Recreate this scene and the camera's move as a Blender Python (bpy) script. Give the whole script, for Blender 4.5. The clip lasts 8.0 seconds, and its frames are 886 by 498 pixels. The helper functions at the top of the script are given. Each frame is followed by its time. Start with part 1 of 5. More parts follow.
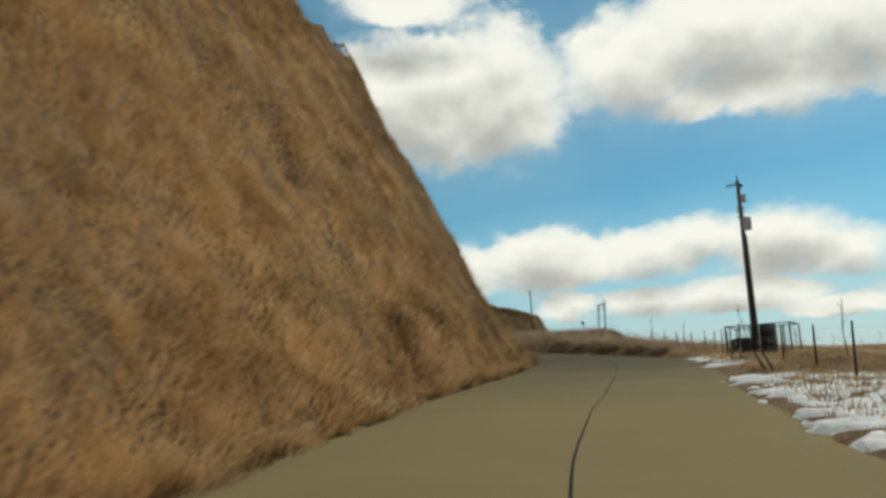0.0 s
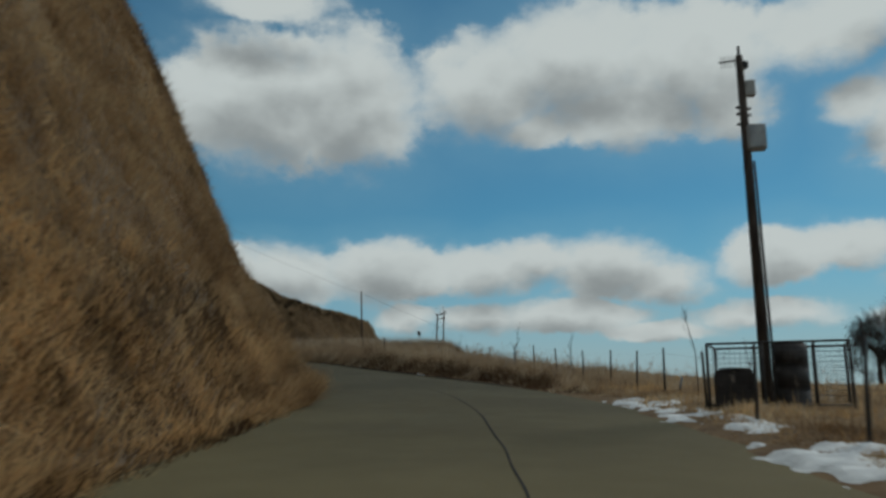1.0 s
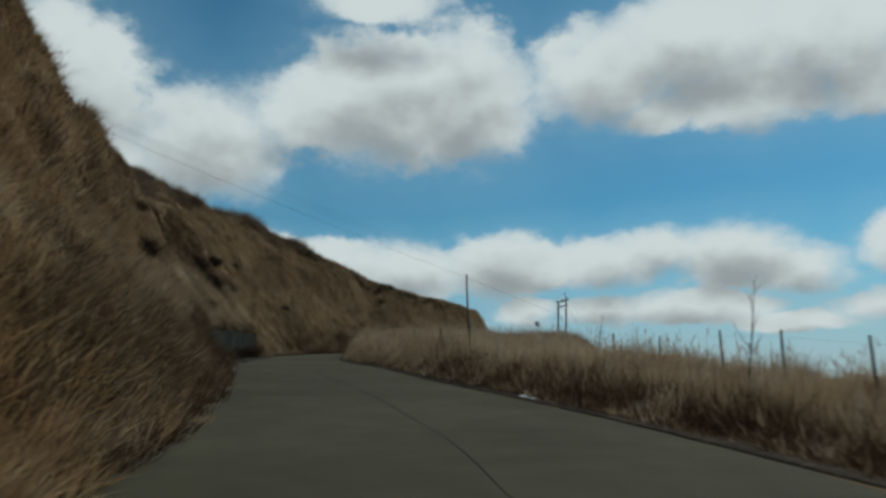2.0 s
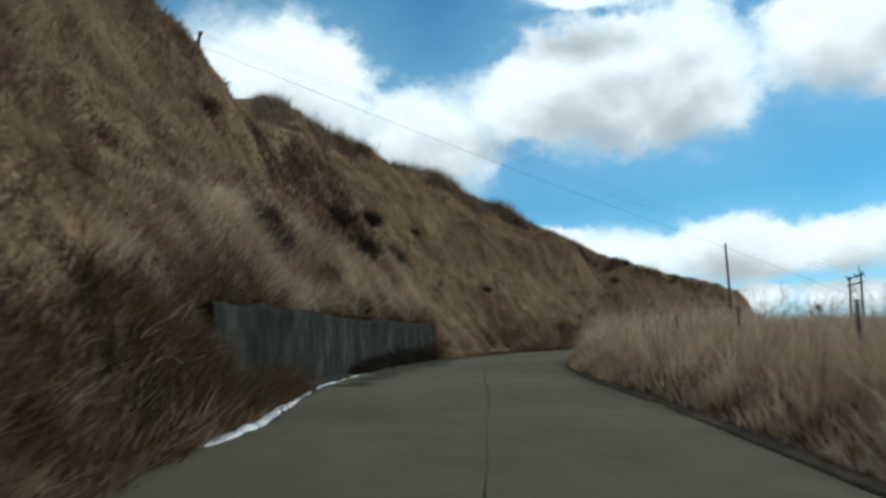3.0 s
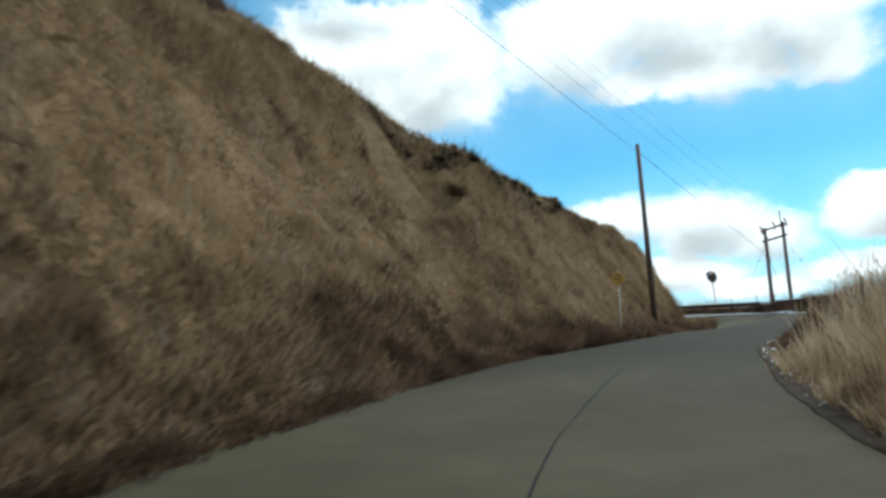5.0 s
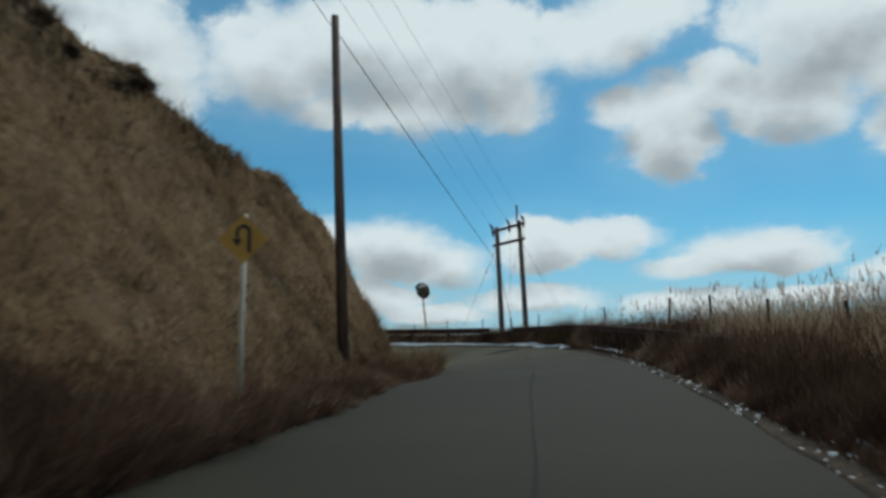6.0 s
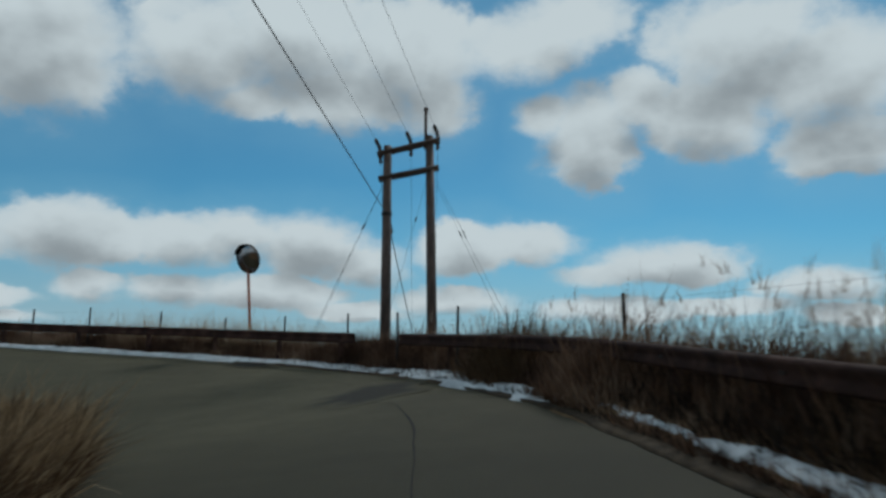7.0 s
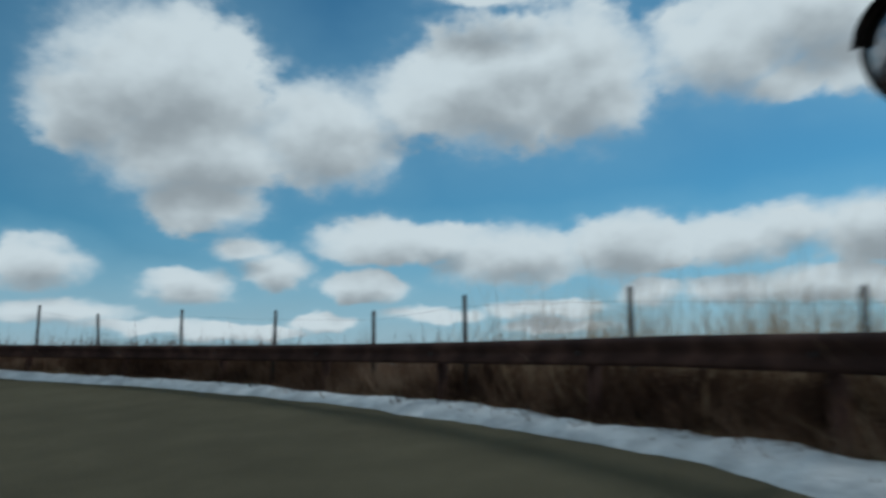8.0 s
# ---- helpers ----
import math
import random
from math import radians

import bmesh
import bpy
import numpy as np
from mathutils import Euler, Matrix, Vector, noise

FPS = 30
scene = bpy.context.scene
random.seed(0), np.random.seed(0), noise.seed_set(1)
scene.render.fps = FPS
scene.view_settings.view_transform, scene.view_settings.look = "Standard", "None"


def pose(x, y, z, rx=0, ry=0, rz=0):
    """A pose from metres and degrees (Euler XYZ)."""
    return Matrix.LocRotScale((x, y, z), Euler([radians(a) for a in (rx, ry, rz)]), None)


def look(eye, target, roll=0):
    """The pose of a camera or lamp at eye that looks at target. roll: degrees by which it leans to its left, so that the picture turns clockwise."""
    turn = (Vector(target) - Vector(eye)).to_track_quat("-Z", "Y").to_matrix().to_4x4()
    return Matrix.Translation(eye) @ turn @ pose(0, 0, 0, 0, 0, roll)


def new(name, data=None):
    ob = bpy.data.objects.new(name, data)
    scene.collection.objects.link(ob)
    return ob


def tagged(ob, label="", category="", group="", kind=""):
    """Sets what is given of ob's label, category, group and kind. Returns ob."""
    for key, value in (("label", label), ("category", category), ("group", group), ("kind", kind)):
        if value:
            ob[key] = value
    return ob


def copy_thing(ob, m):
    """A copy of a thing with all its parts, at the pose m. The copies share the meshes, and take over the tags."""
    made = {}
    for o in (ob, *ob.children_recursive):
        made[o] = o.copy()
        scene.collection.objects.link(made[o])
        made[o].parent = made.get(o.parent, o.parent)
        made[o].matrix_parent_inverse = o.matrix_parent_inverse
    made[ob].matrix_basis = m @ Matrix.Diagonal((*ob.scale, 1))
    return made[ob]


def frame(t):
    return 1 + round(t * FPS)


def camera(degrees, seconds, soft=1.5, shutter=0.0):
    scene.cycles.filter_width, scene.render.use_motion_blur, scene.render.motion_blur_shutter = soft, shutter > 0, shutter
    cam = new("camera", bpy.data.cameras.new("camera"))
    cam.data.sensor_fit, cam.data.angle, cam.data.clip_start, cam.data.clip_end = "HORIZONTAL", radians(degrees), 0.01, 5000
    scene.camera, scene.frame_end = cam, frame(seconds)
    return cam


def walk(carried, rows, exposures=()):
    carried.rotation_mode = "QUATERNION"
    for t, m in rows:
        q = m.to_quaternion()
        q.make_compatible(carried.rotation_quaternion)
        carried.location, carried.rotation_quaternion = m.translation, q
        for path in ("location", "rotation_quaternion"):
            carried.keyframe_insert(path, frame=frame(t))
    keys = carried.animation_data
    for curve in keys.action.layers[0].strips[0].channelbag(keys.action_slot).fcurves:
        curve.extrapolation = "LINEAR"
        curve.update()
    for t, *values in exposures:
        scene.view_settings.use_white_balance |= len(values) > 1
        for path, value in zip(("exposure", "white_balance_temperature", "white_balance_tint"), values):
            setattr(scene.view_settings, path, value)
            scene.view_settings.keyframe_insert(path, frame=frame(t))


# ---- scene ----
cam = camera(58.9, 8.0, soft=2.9, shutter=0.15)
# seconds, eye x y z in metres, heading, pitch and lean in degrees
PATH = [
    (0.00, -0.00, 0.00, 0.00, 0.00, 10.60, -2.39),
    (0.50, 1.29, 9.09, 0.52, -10.36, 11.20, -1.04),
    (1.00, 3.26, 18.25, 1.21, -11.59, 10.99, -0.11),
    (1.20, 4.07, 21.97, 1.50, -11.30, 10.74, -0.19),
    (1.50, 5.28, 27.59, 1.88, -9.36, 10.56, -0.24),
    (1.90, 6.67, 35.17, 2.32, -4.35, 10.57, -0.16),
    (2.30, 7.20, 42.87, 2.82, 2.12, 10.52, 0.06),
    (2.50, 7.01, 46.77, 3.11, 5.65, 10.40, 0.23),
    (3.00, 5.26, 56.49, 3.87, 13.22, 9.81, 0.42),
    (3.50, 3.45, 66.45, 4.64, 13.82, 9.99, -0.50),
    (4.00, 1.65, 76.61, 5.28, 11.82, 9.62, -1.90),
    (4.10, 1.31, 78.65, 5.41, 10.83, 9.50, -2.09),
    (4.50, 0.72, 87.02, 5.97, 5.08, 9.01, -2.21),
    (4.90, 1.34, 95.47, 6.55, -2.82, 8.63, -1.68),
    (5.30, 3.07, 103.48, 7.11, -11.64, 8.61, -1.13),
    (5.50, 4.33, 107.24, 7.38, -16.19, 8.78, -0.95),
    (6.00, 8.33, 116.10, 8.05, -27.37, 9.55, -0.78),
    (6.50, 13.78, 124.09, 8.77, -34.38, 9.86, -0.30),
    (7.00, 19.06, 131.94, 9.44, -33.27, 9.55, 1.02),
    (7.30, 21.72, 136.73, 9.77, -27.9, 9.55, 1.9),
    (7.50, 23.14, 139.96, 9.96, -23.05, 9.64, 0.79),
    (7.80, 24.15, 145.35, 10.30, -5.95, 10.22, 0.95),
    (7.90, 24.12, 146.95, 10.38, 0.45, 9.95, 0.40),
    (8.00, 23.88, 148.38, 10.48, 5.95, 9.38, -0.45),
]


def aim(x, y, z, yaw, pitch, roll):
    a, p = radians(yaw), radians(pitch)
    way = Vector((-math.sin(a) * math.cos(p), math.cos(a) * math.cos(p), math.sin(p)))
    return look((x, y, z), Vector((x, y, z)) + way * 10, roll)


walk(cam, [(r[0], aim(*r[1:])) for r in PATH], exposures=[(0, 0.2, 6850, 9), (0.4, -0.24, 6380, 8), (0.8, -0.52, 6150, 7), (1.2, -0.56, 6000, 6), (2.3, -0.15, 5900, 5), (2.5, -0.03, 5850, 5), (3.0, 0.4, 5680, 5),
                                                          (3.5, 0.55, 5650, 5), (4.1, 0.9, 5700, 4), (5.3, 0.58, 5800, 5), (5.6, 0.3, 5800, 5), (6.0, -0.12, 5800, 6), (6.5, -0.42, 5800, 6), (7.0, -0.44, 5700, 6), (7.5, -0.31, 5650, 6), (8.0, -0.32, 5600, 6)])

# ---- world, sun ----
SUN_AZ, SUN_EL = -55.0, 42.0          # degrees: left of north is positive

world = bpy.data.worlds.new("sky")
scene.world = world
world.use_nodes = True
wt = world.node_tree
wt.nodes.clear()


def math_node(tree, op, a, b=None, c=None, clamp=False):
    n = tree.nodes.new("ShaderNodeMath")
    n.operation, n.use_clamp = op, clamp
    for i, v in enumerate((a, b, c)):
        if v is None:
            continue
        if isinstance(v, (int, float)):
            n.inputs[i].default_value = v
        else:
            tree.links.new(v, n.inputs[i])
    return n.outputs[0]


def smooth(tree, v, lo, hi, a=0.0, b=1.0):
    n = tree.nodes.new("ShaderNodeMapRange")
    n.interpolation_type = "SMOOTHSTEP"
    tree.links.new(v, n.inputs[0])
    n.inputs[1].default_value, n.inputs[2].default_value = lo, hi
    n.inputs[3].default_value, n.inputs[4].default_value = a, b
    return n.outputs[0]


# heaped fair-weather clouds: heading, height, half width, half height in degrees
HEAPS = [(26.4, 20.7, 7.2, 4.6), (31.1, 18.6, 3.9, 3.3), (24.2, 16.0, 6.9, 3.1), (23.3, 12.2, 4.0, 1.8), (14.6, 17.5, 5.4, 3.6), (1.4, 21.2, 7.3, 4.3), (-4.2, 21.8, 5.5, 4.6), (-6.2, 19.6, 3.0, 1.7),
    (7.4, 19.9, 4.7, 2.2), (-15.0, 22.7, 5.5, 3.3), (-21.8, 24.5, 6.7, 3.4), (-18.8, 19.5, 2.8, 1.3), (-25.4, 20.4, 5.1, 2.4), (-30.0, 23.7, 5.6, 3.5), (-32.7, 20.0, 2.6, 2.2),
    (-39.2, 24.0, 5.2, 2.1), (-43.1, 25.5, 4.3, 1.9), (-55.2, 23.5, 6.4, 3.1), (-60.5, 20.6, 5.2, 3.5), (-44.1, 17.5, 3.3, 3.4), (-47.5, 20.2, 2.4, 2.1), (-52.5, 18.4, 4.2, 2.7), (-61.1, 15.7, 4.0, 2.0)]
BANK = [(33.7, 7.7, 2.9, 1.6), (24.1, 6.5, 3.2, 1.1), (20.4, 9.2, 2.1, 0.9), (18.0, 7.7, 2.2, 1.3), (10.7, 9.9, 4.6, 1.6), (11.5, 6.6, 3.1, 1.1), (6.5, 9.9, 3.3, 1.3), (0.7, 8.8, 5.4, 2.0),
    (-7.5, 9.3, 4.4, 2.1), (-10.2, 9.2, 2.8, 1.5), (-14.9, 9.5, 4.1, 1.6), (-18.7, 10.1, 3.5, 1.5), (-23.2, 9.4, 4.5, 2.0), (-27.3, 8.3, 3.3, 1.6), (-34.8, 9.6, 3.3, 1.9), (-39.4, 9.9, 3.5, 1.4),
    (-49.4, 8.4, 5.0, 1.4), (-45.8, 7.7, 4.0, 0.7), (-41.0, 19.2, 2.0, 1.4), (2, 28.2, 5, 1.6)]
LOW_BANK = [(32.4, 4.6, 4.3, 0.8), (26.9, 3.7, 4.3, 0.5), (14.7, 4.2, 2.4, 0.6), (-1.3, 5.0, 4.1, 0.7), (-2.5, 3.7, 3.6, 0.5), (6.5, 4.6, 3.7, 0.5), (20.9, 3.4, 4.6, 0.6), (-9.0, 6.0, 2.1, 0.9),
    (-14.3, 6.1, 3.1, 1.0), (-20.9, 6.1, 5.1, 1.2), (-33.9, 5.8, 4.5, 0.9), (-27.4, 4.8, 3.7, 0.7), (-45.3, 5.2, 5.1, 0.9), (-59.1, 6.7, 3.7, 1.0), (-53.7, 5.5, 4.0, 0.6), (-61.2, 4.8, 3.2, 0.7)]
clouds = HEAPS + BANK + LOW_BANK

group = bpy.data.node_groups.new("cloud_field", "ShaderNodeTree")
group.interface.new_socket("Place", in_out="INPUT", socket_type="NodeSocketVector")
group.interface.new_socket("Distance", in_out="OUTPUT", socket_type="NodeSocketFloat")
g_in, g_out = group.nodes.new("NodeGroupInput"), group.nodes.new("NodeGroupOutput")
last = None
for az, el, ra, re in clouds:
    m = group.nodes.new("ShaderNodeMapping")
    ra, re = ra * 0.98, re * 1.0
    m.inputs["Location"].default_value = (-az / ra, -el / re, 0)
    m.inputs["Scale"].default_value = (1 / ra, 1 / re, 0)
    group.links.new(g_in.outputs[0], m.inputs["Vector"])
    ln = group.nodes.new("ShaderNodeVectorMath")
    ln.operation = "LENGTH"
    group.links.new(m.outputs[0], ln.inputs[0])
    last = ln.outputs["Value"] if last is None else math_node(group, "SMOOTH_MIN", last, ln.outputs["Value"], 0.22)
group.links.new(last, g_out.inputs[0])

geo_in = wt.nodes.new("ShaderNodeTexCoord")
sep = wt.nodes.new("ShaderNodeSeparateXYZ")
wt.links.new(geo_in.outputs["Generated"], sep.inputs[0])
az = math_node(wt, "MULTIPLY", math_node(wt, "ARCTAN2", math_node(wt, "MULTIPLY", sep.outputs[0], -1.0), sep.outputs[1]), 57.2958)
el = math_node(wt, "MULTIPLY", math_node(wt, "ARCSINE", sep.outputs[2]), 57.2958)
place = wt.nodes.new("ShaderNodeCombineXYZ")
wt.links.new(az, place.inputs[0])
wt.links.new(el, place.inputs[1])


def sky_noise(scale, detail, rough=0.55, stretch=1.6, lift=0.0):
    mp = wt.nodes.new("ShaderNodeMapping")
    mp.inputs["Location"].default_value = (0, lift * scale * stretch, 0)
    mp.inputs["Scale"].default_value = (scale, scale * stretch, 1)
    wt.links.new(place.outputs[0], mp.inputs["Vector"])
    n = wt.nodes.new("ShaderNodeTexNoise")
    n.inputs["Scale"].default_value, n.inputs["Detail"].default_value, n.inputs["Roughness"].default_value = 1.0, detail, rough
    wt.links.new(mp.outputs[0], n.inputs["Vector"])
    return n


warp = sky_noise(0.32, 5)
shift = wt.nodes.new("ShaderNodeVectorMath")
shift.operation = "MULTIPLY_ADD"
wt.links.new(warp.outputs["Color"], shift.inputs[0])
shift.inputs[1].default_value = (2.6, 1.8, 0)
off = wt.nodes.new("ShaderNodeVectorMath")
off.operation = "ADD"
wt.links.new(place.outputs[0], off.inputs[0])
off.inputs[1].default_value = (-1.3, -0.9, 0)
wt.links.new(off.outputs[0], shift.inputs[2])


def field(vector):
    n = wt.nodes.new("ShaderNodeGroup")
    n.node_tree = group
    wt.links.new(vector, n.inputs[0])
    return n.outputs[0]


here = field(shift.outputs[0])
up = wt.nodes.new("ShaderNodeVectorMath")
up.operation = "ADD"
rise = wt.nodes.new("ShaderNodeCombineXYZ")
wt.links.new(math_node(wt, "MULTIPLY_ADD", el, 0.15, 0.5), rise.inputs[1])
wt.links.new(math_node(wt, "MULTIPLY", here, 0.01), rise.inputs[0])
wt.links.new(shift.outputs[0], up.inputs[0])
wt.links.new(rise.outputs[0], up.inputs[1])
above = field(up.outputs[0])
# the rest of the sky, outside what the drive looks at, carries the same kind of clouds
other = sky_noise(0.06, 6, 0.55, 2.2)
side = math_node(wt, "MAXIMUM", smooth(wt, math_node(wt, "ABSOLUTE", math_node(wt, "ADD", az, 14.0)), 52, 62), smooth(wt, el, 29, 33))
loose = math_node(wt, "ADD", smooth(wt, other.outputs["Fac"], 0.42, 0.62, 1.6, 0.3), math_node(wt, "MULTIPLY_ADD", side, -2.0, 2.0))
here = math_node(wt, "MINIMUM", here, loose)
# ragged heads and frayed edges: the outline is broken up at three sizes, and in places it thins to a veil
fine, frayed = sky_noise(0.42, 6, 0.58, 1.25), sky_noise(1.1, 4, 0.55, 1.3)
body = math_node(wt, "ADD", here, math_node(wt, "MULTIPLY_ADD", fine.outputs["Fac"], 0.72, -0.36))
body = math_node(wt, "ADD", body, math_node(wt, "MULTIPLY_ADD", frayed.outputs["Fac"], 0.16, -0.08))
thin = sky_noise(0.11, 3, 0.5, 1.5)
firm, soft_edge = smooth(wt, body, 1.3, 0.93), smooth(wt, body, 1.48, 0.55)
edge_kind = wt.nodes.new("ShaderNodeMix")
wt.links.new(smooth(wt, thin.outputs["Fac"], 0.38, 0.62), edge_kind.inputs[0])
wt.links.new(firm, edge_kind.inputs[2])
wt.links.new(soft_edge, edge_kind.inputs[3])
cover = edge_kind.outputs[0]
# broad soft modelling: grey bases and middles, pale heads and flanks
puff, puff_up = sky_noise(0.17, 3, 0.45, 1.2), sky_noise(0.17, 3, 0.45, 1.2, 1.6)
relief = math_node(wt, "MULTIPLY", math_node(wt, "SUBTRACT", puff.outputs["Fac"], puff_up.outputs["Fac"]), 1.7)
mottle = math_node(wt, "MULTIPLY_ADD", fine.outputs["Fac"], 0.5, -0.25)
lit = smooth(wt, math_node(wt, "ADD", math_node(wt, "ADD", above, relief), mottle), -0.1, 1.5)
cloud_col = wt.nodes.new("ShaderNodeMix")
cloud_col.data_type = "RGBA"
wt.links.new(lit, cloud_col.inputs[0])
cloud_col.inputs[6].default_value = (0.385, 0.402, 0.388, 1)
cloud_col.inputs[7].default_value = (0.79, 0.815, 0.765, 1)

sky = wt.nodes.new("ShaderNodeTexSky")
sky.sky_type, sky.sun_disc = "NISHITA", False
sky.sun_elevation, sky.sun_rotation = radians(SUN_EL), radians(-SUN_AZ)
sky.altitude, sky.air_density, sky.dust_density, sky.ozone_density = 900, 1.0, 0.3, 3.0
sky_gain = wt.nodes.new("ShaderNodeVectorMath")
sky_gain.operation = "MULTIPLY"
wt.links.new(sky.outputs[0], sky_gain.inputs[0])
sky_gain.inputs[1].default_value = (0.047, 0.084, 0.079)
haze = wt.nodes.new("ShaderNodeMix")
haze.data_type = "RGBA"
wt.links.new(smooth(wt, el, 11, 1, 0.0, 0.85), haze.inputs[0])
wt.links.new(sky_gain.outputs[0], haze.inputs[6])
haze.inputs[7].default_value = (0.45, 0.53, 0.56, 1)
veil = wt.nodes.new("ShaderNodeMix")
veil.data_type = "RGBA"
wt.links.new(smooth(wt, here, 2.6, 0.9, 0.0, 0.22), veil.inputs[0])
wt.links.new(haze.outputs[2], veil.inputs[6])
veil.inputs[7].default_value = (0.36, 0.6, 0.68, 1)
mix = wt.nodes.new("ShaderNodeMix")
mix.data_type = "RGBA"
wt.links.new(cover, mix.inputs[0])
wt.links.new(veil.outputs[2], mix.inputs[6])
wt.links.new(cloud_col.outputs[2], mix.inputs[7])
bg = wt.nodes.new("ShaderNodeBackground")
wt.links.new(mix.outputs[2], bg.inputs[0])
bg.inputs[1].default_value = 1.0
wo = wt.nodes.new("ShaderNodeOutputWorld")
wt.links.new(bg.outputs[0], wo.inputs[0])

sun = new("sun", bpy.data.lights.new("sun", "SUN"))
sun.data.energy, sun.data.angle, sun.data.color = 1.75, radians(10), (1.0, 0.92, 0.8)
sa, se = radians(SUN_AZ), radians(SUN_EL)
sun.matrix_world = look((0, 0, 60), (math.sin(sa) * math.cos(se), -math.cos(sa) * math.cos(se), 60 - math.sin(se)))


# ---- materials ----
def material(name, ramp, scale=4.0, detail=6.0, rough=0.85, bump=0.2, metal=0.0, island=0.0, per_object=0.0, big=0.0,
             big_scale=0.25, stretch=(1, 1, 1), bump_scale=None, through_light=0.0, contrast=1.0):
    """A procedural surface: ramp is a list of (position, colour); island and per_object say how much pieces differ."""
    mat = bpy.data.materials.new(name)
    mat.use_nodes = True
    t = mat.node_tree
    bsdf = t.nodes["Principled BSDF"]
    bsdf.inputs["Roughness"].default_value, bsdf.inputs["Metallic"].default_value = rough, metal
    if rough >= 0.75:
        bsdf.inputs["Specular IOR Level"].default_value = 0.15
    co = t.nodes.new("ShaderNodeTexCoord")
    geom = t.nodes.new("ShaderNodeNewGeometry")
    mp = t.nodes.new("ShaderNodeMapping")
    mp.inputs["Scale"].default_value = stretch
    t.links.new(geom.outputs["Position"] if big or island else co.outputs["Object"], mp.inputs["Vector"])
    n = t.nodes.new("ShaderNodeTexNoise")
    n.inputs["Scale"].default_value, n.inputs["Detail"].default_value = scale, detail
    t.links.new(mp.outputs[0], n.inputs["Vector"])
    fac = smooth(t, n.outputs["Fac"], 0.25, 0.75)
    if big:
        b = t.nodes.new("ShaderNodeTexNoise")
        b.inputs["Scale"].default_value, b.inputs["Detail"].default_value = big_scale, 4
        t.links.new(mp.outputs[0], b.inputs["Vector"])
        fac = math_node(t, "ADD", math_node(t, "MULTIPLY", fac, 1 - big), math_node(t, "MULTIPLY", smooth(t, b.outputs["Fac"], 0.3, 0.7), big))
    if island:
        fac = math_node(t, "ADD", math_node(t, "MULTIPLY", fac, 1 - island), math_node(t, "MULTIPLY", geom.outputs["Random Per Island"], island))
    if per_object:
        oi = t.nodes.new("ShaderNodeObjectInfo")
        fac = math_node(t, "ADD", math_node(t, "MULTIPLY", fac, 1 - per_object), math_node(t, "MULTIPLY", oi.outputs["Random"], per_object))
    if contrast != 1.0:
        fac = math_node(t, "MULTIPLY_ADD", math_node(t, "SUBTRACT", fac, 0.5), contrast, 0.5, clamp=True)
    cr = t.nodes.new("ShaderNodeValToRGB")
    while len(cr.color_ramp.elements) < len(ramp):
        cr.color_ramp.elements.new(0.5)
    for e, (p, c) in zip(cr.color_ramp.elements, ramp):
        e.position, e.color = p, (*c, 1)
    t.links.new(fac, cr.inputs[0])
    t.links.new(cr.outputs[0], bsdf.inputs["Base Color"])
    if bump:
        bn = t.nodes.new("ShaderNodeTexNoise")
        bn.inputs["Scale"].default_value, bn.inputs["Detail"].default_value = bump_scale or scale * 6, 5
        t.links.new(mp.outputs[0], bn.inputs["Vector"])
        bp = t.nodes.new("ShaderNodeBump")
        bp.inputs["Strength"].default_value, bp.inputs["Distance"].default_value = bump, 0.05
        t.links.new(bn.outputs["Fac"], bp.inputs["Height"])
        t.links.new(bp.outputs[0], bsdf.inputs["Normal"])
    if through_light:
        tr = t.nodes.new("ShaderNodeBsdfTranslucent")
        t.links.new(cr.outputs[0], tr.inputs[0])
        ms = t.nodes.new("ShaderNodeMixShader")
        ms.inputs[0].default_value = through_light
        t.links.new(bsdf.outputs[0], ms.inputs[1])
        t.links.new(tr.outputs[0], ms.inputs[2])
        t.links.new(ms.outputs[0], t.nodes["Material Output"].inputs[0])
    return mat


M_ROAD = material("worn_concrete_road", [(0.0, (0.055, 0.0478, 0.0265)), (0.5, (0.073, 0.064, 0.0365)), (1.0, (0.094, 0.083, 0.049))], 1.6, 8, 0.9, 0.25, big=0.6, big_scale=0.22, bump_scale=40)
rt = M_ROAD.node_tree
light_in = rt.nodes.new("ShaderNodeAttribute")
light_in.attribute_name = "road_light"
light_sep = rt.nodes.new("ShaderNodeSeparateColor")
rt.links.new(light_in.outputs["Color"], light_sep.inputs[0])
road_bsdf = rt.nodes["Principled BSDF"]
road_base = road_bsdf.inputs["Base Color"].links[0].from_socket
# red channel paints sunlight onto the road, green channel paints shade
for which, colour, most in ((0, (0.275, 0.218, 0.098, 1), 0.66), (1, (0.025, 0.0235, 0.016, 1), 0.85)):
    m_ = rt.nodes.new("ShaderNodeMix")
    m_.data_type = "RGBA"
    rt.links.new(math_node(rt, "MULTIPLY", light_sep.outputs[which], most), m_.inputs[0])
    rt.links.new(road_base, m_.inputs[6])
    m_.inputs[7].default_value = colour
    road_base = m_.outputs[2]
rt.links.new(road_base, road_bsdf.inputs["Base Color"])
M_SEAM = material("tar_seam", [(0.0, (0.012, 0.011, 0.01)), (1.0, (0.03, 0.028, 0.025))], 6, 4, 0.95, 0.2)
M_WET = material("wet_concrete", [(0.0, (0.055, 0.0478, 0.0265)), (0.5, (0.073, 0.064, 0.0365)), (1.0, (0.094, 0.083, 0.049))], 1.6, 8, 0.9, 0.25, big=0.6, big_scale=0.22, bump_scale=40)
wet_tree = M_WET.node_tree
wet_bsdf = wet_tree.nodes["Principled BSDF"]
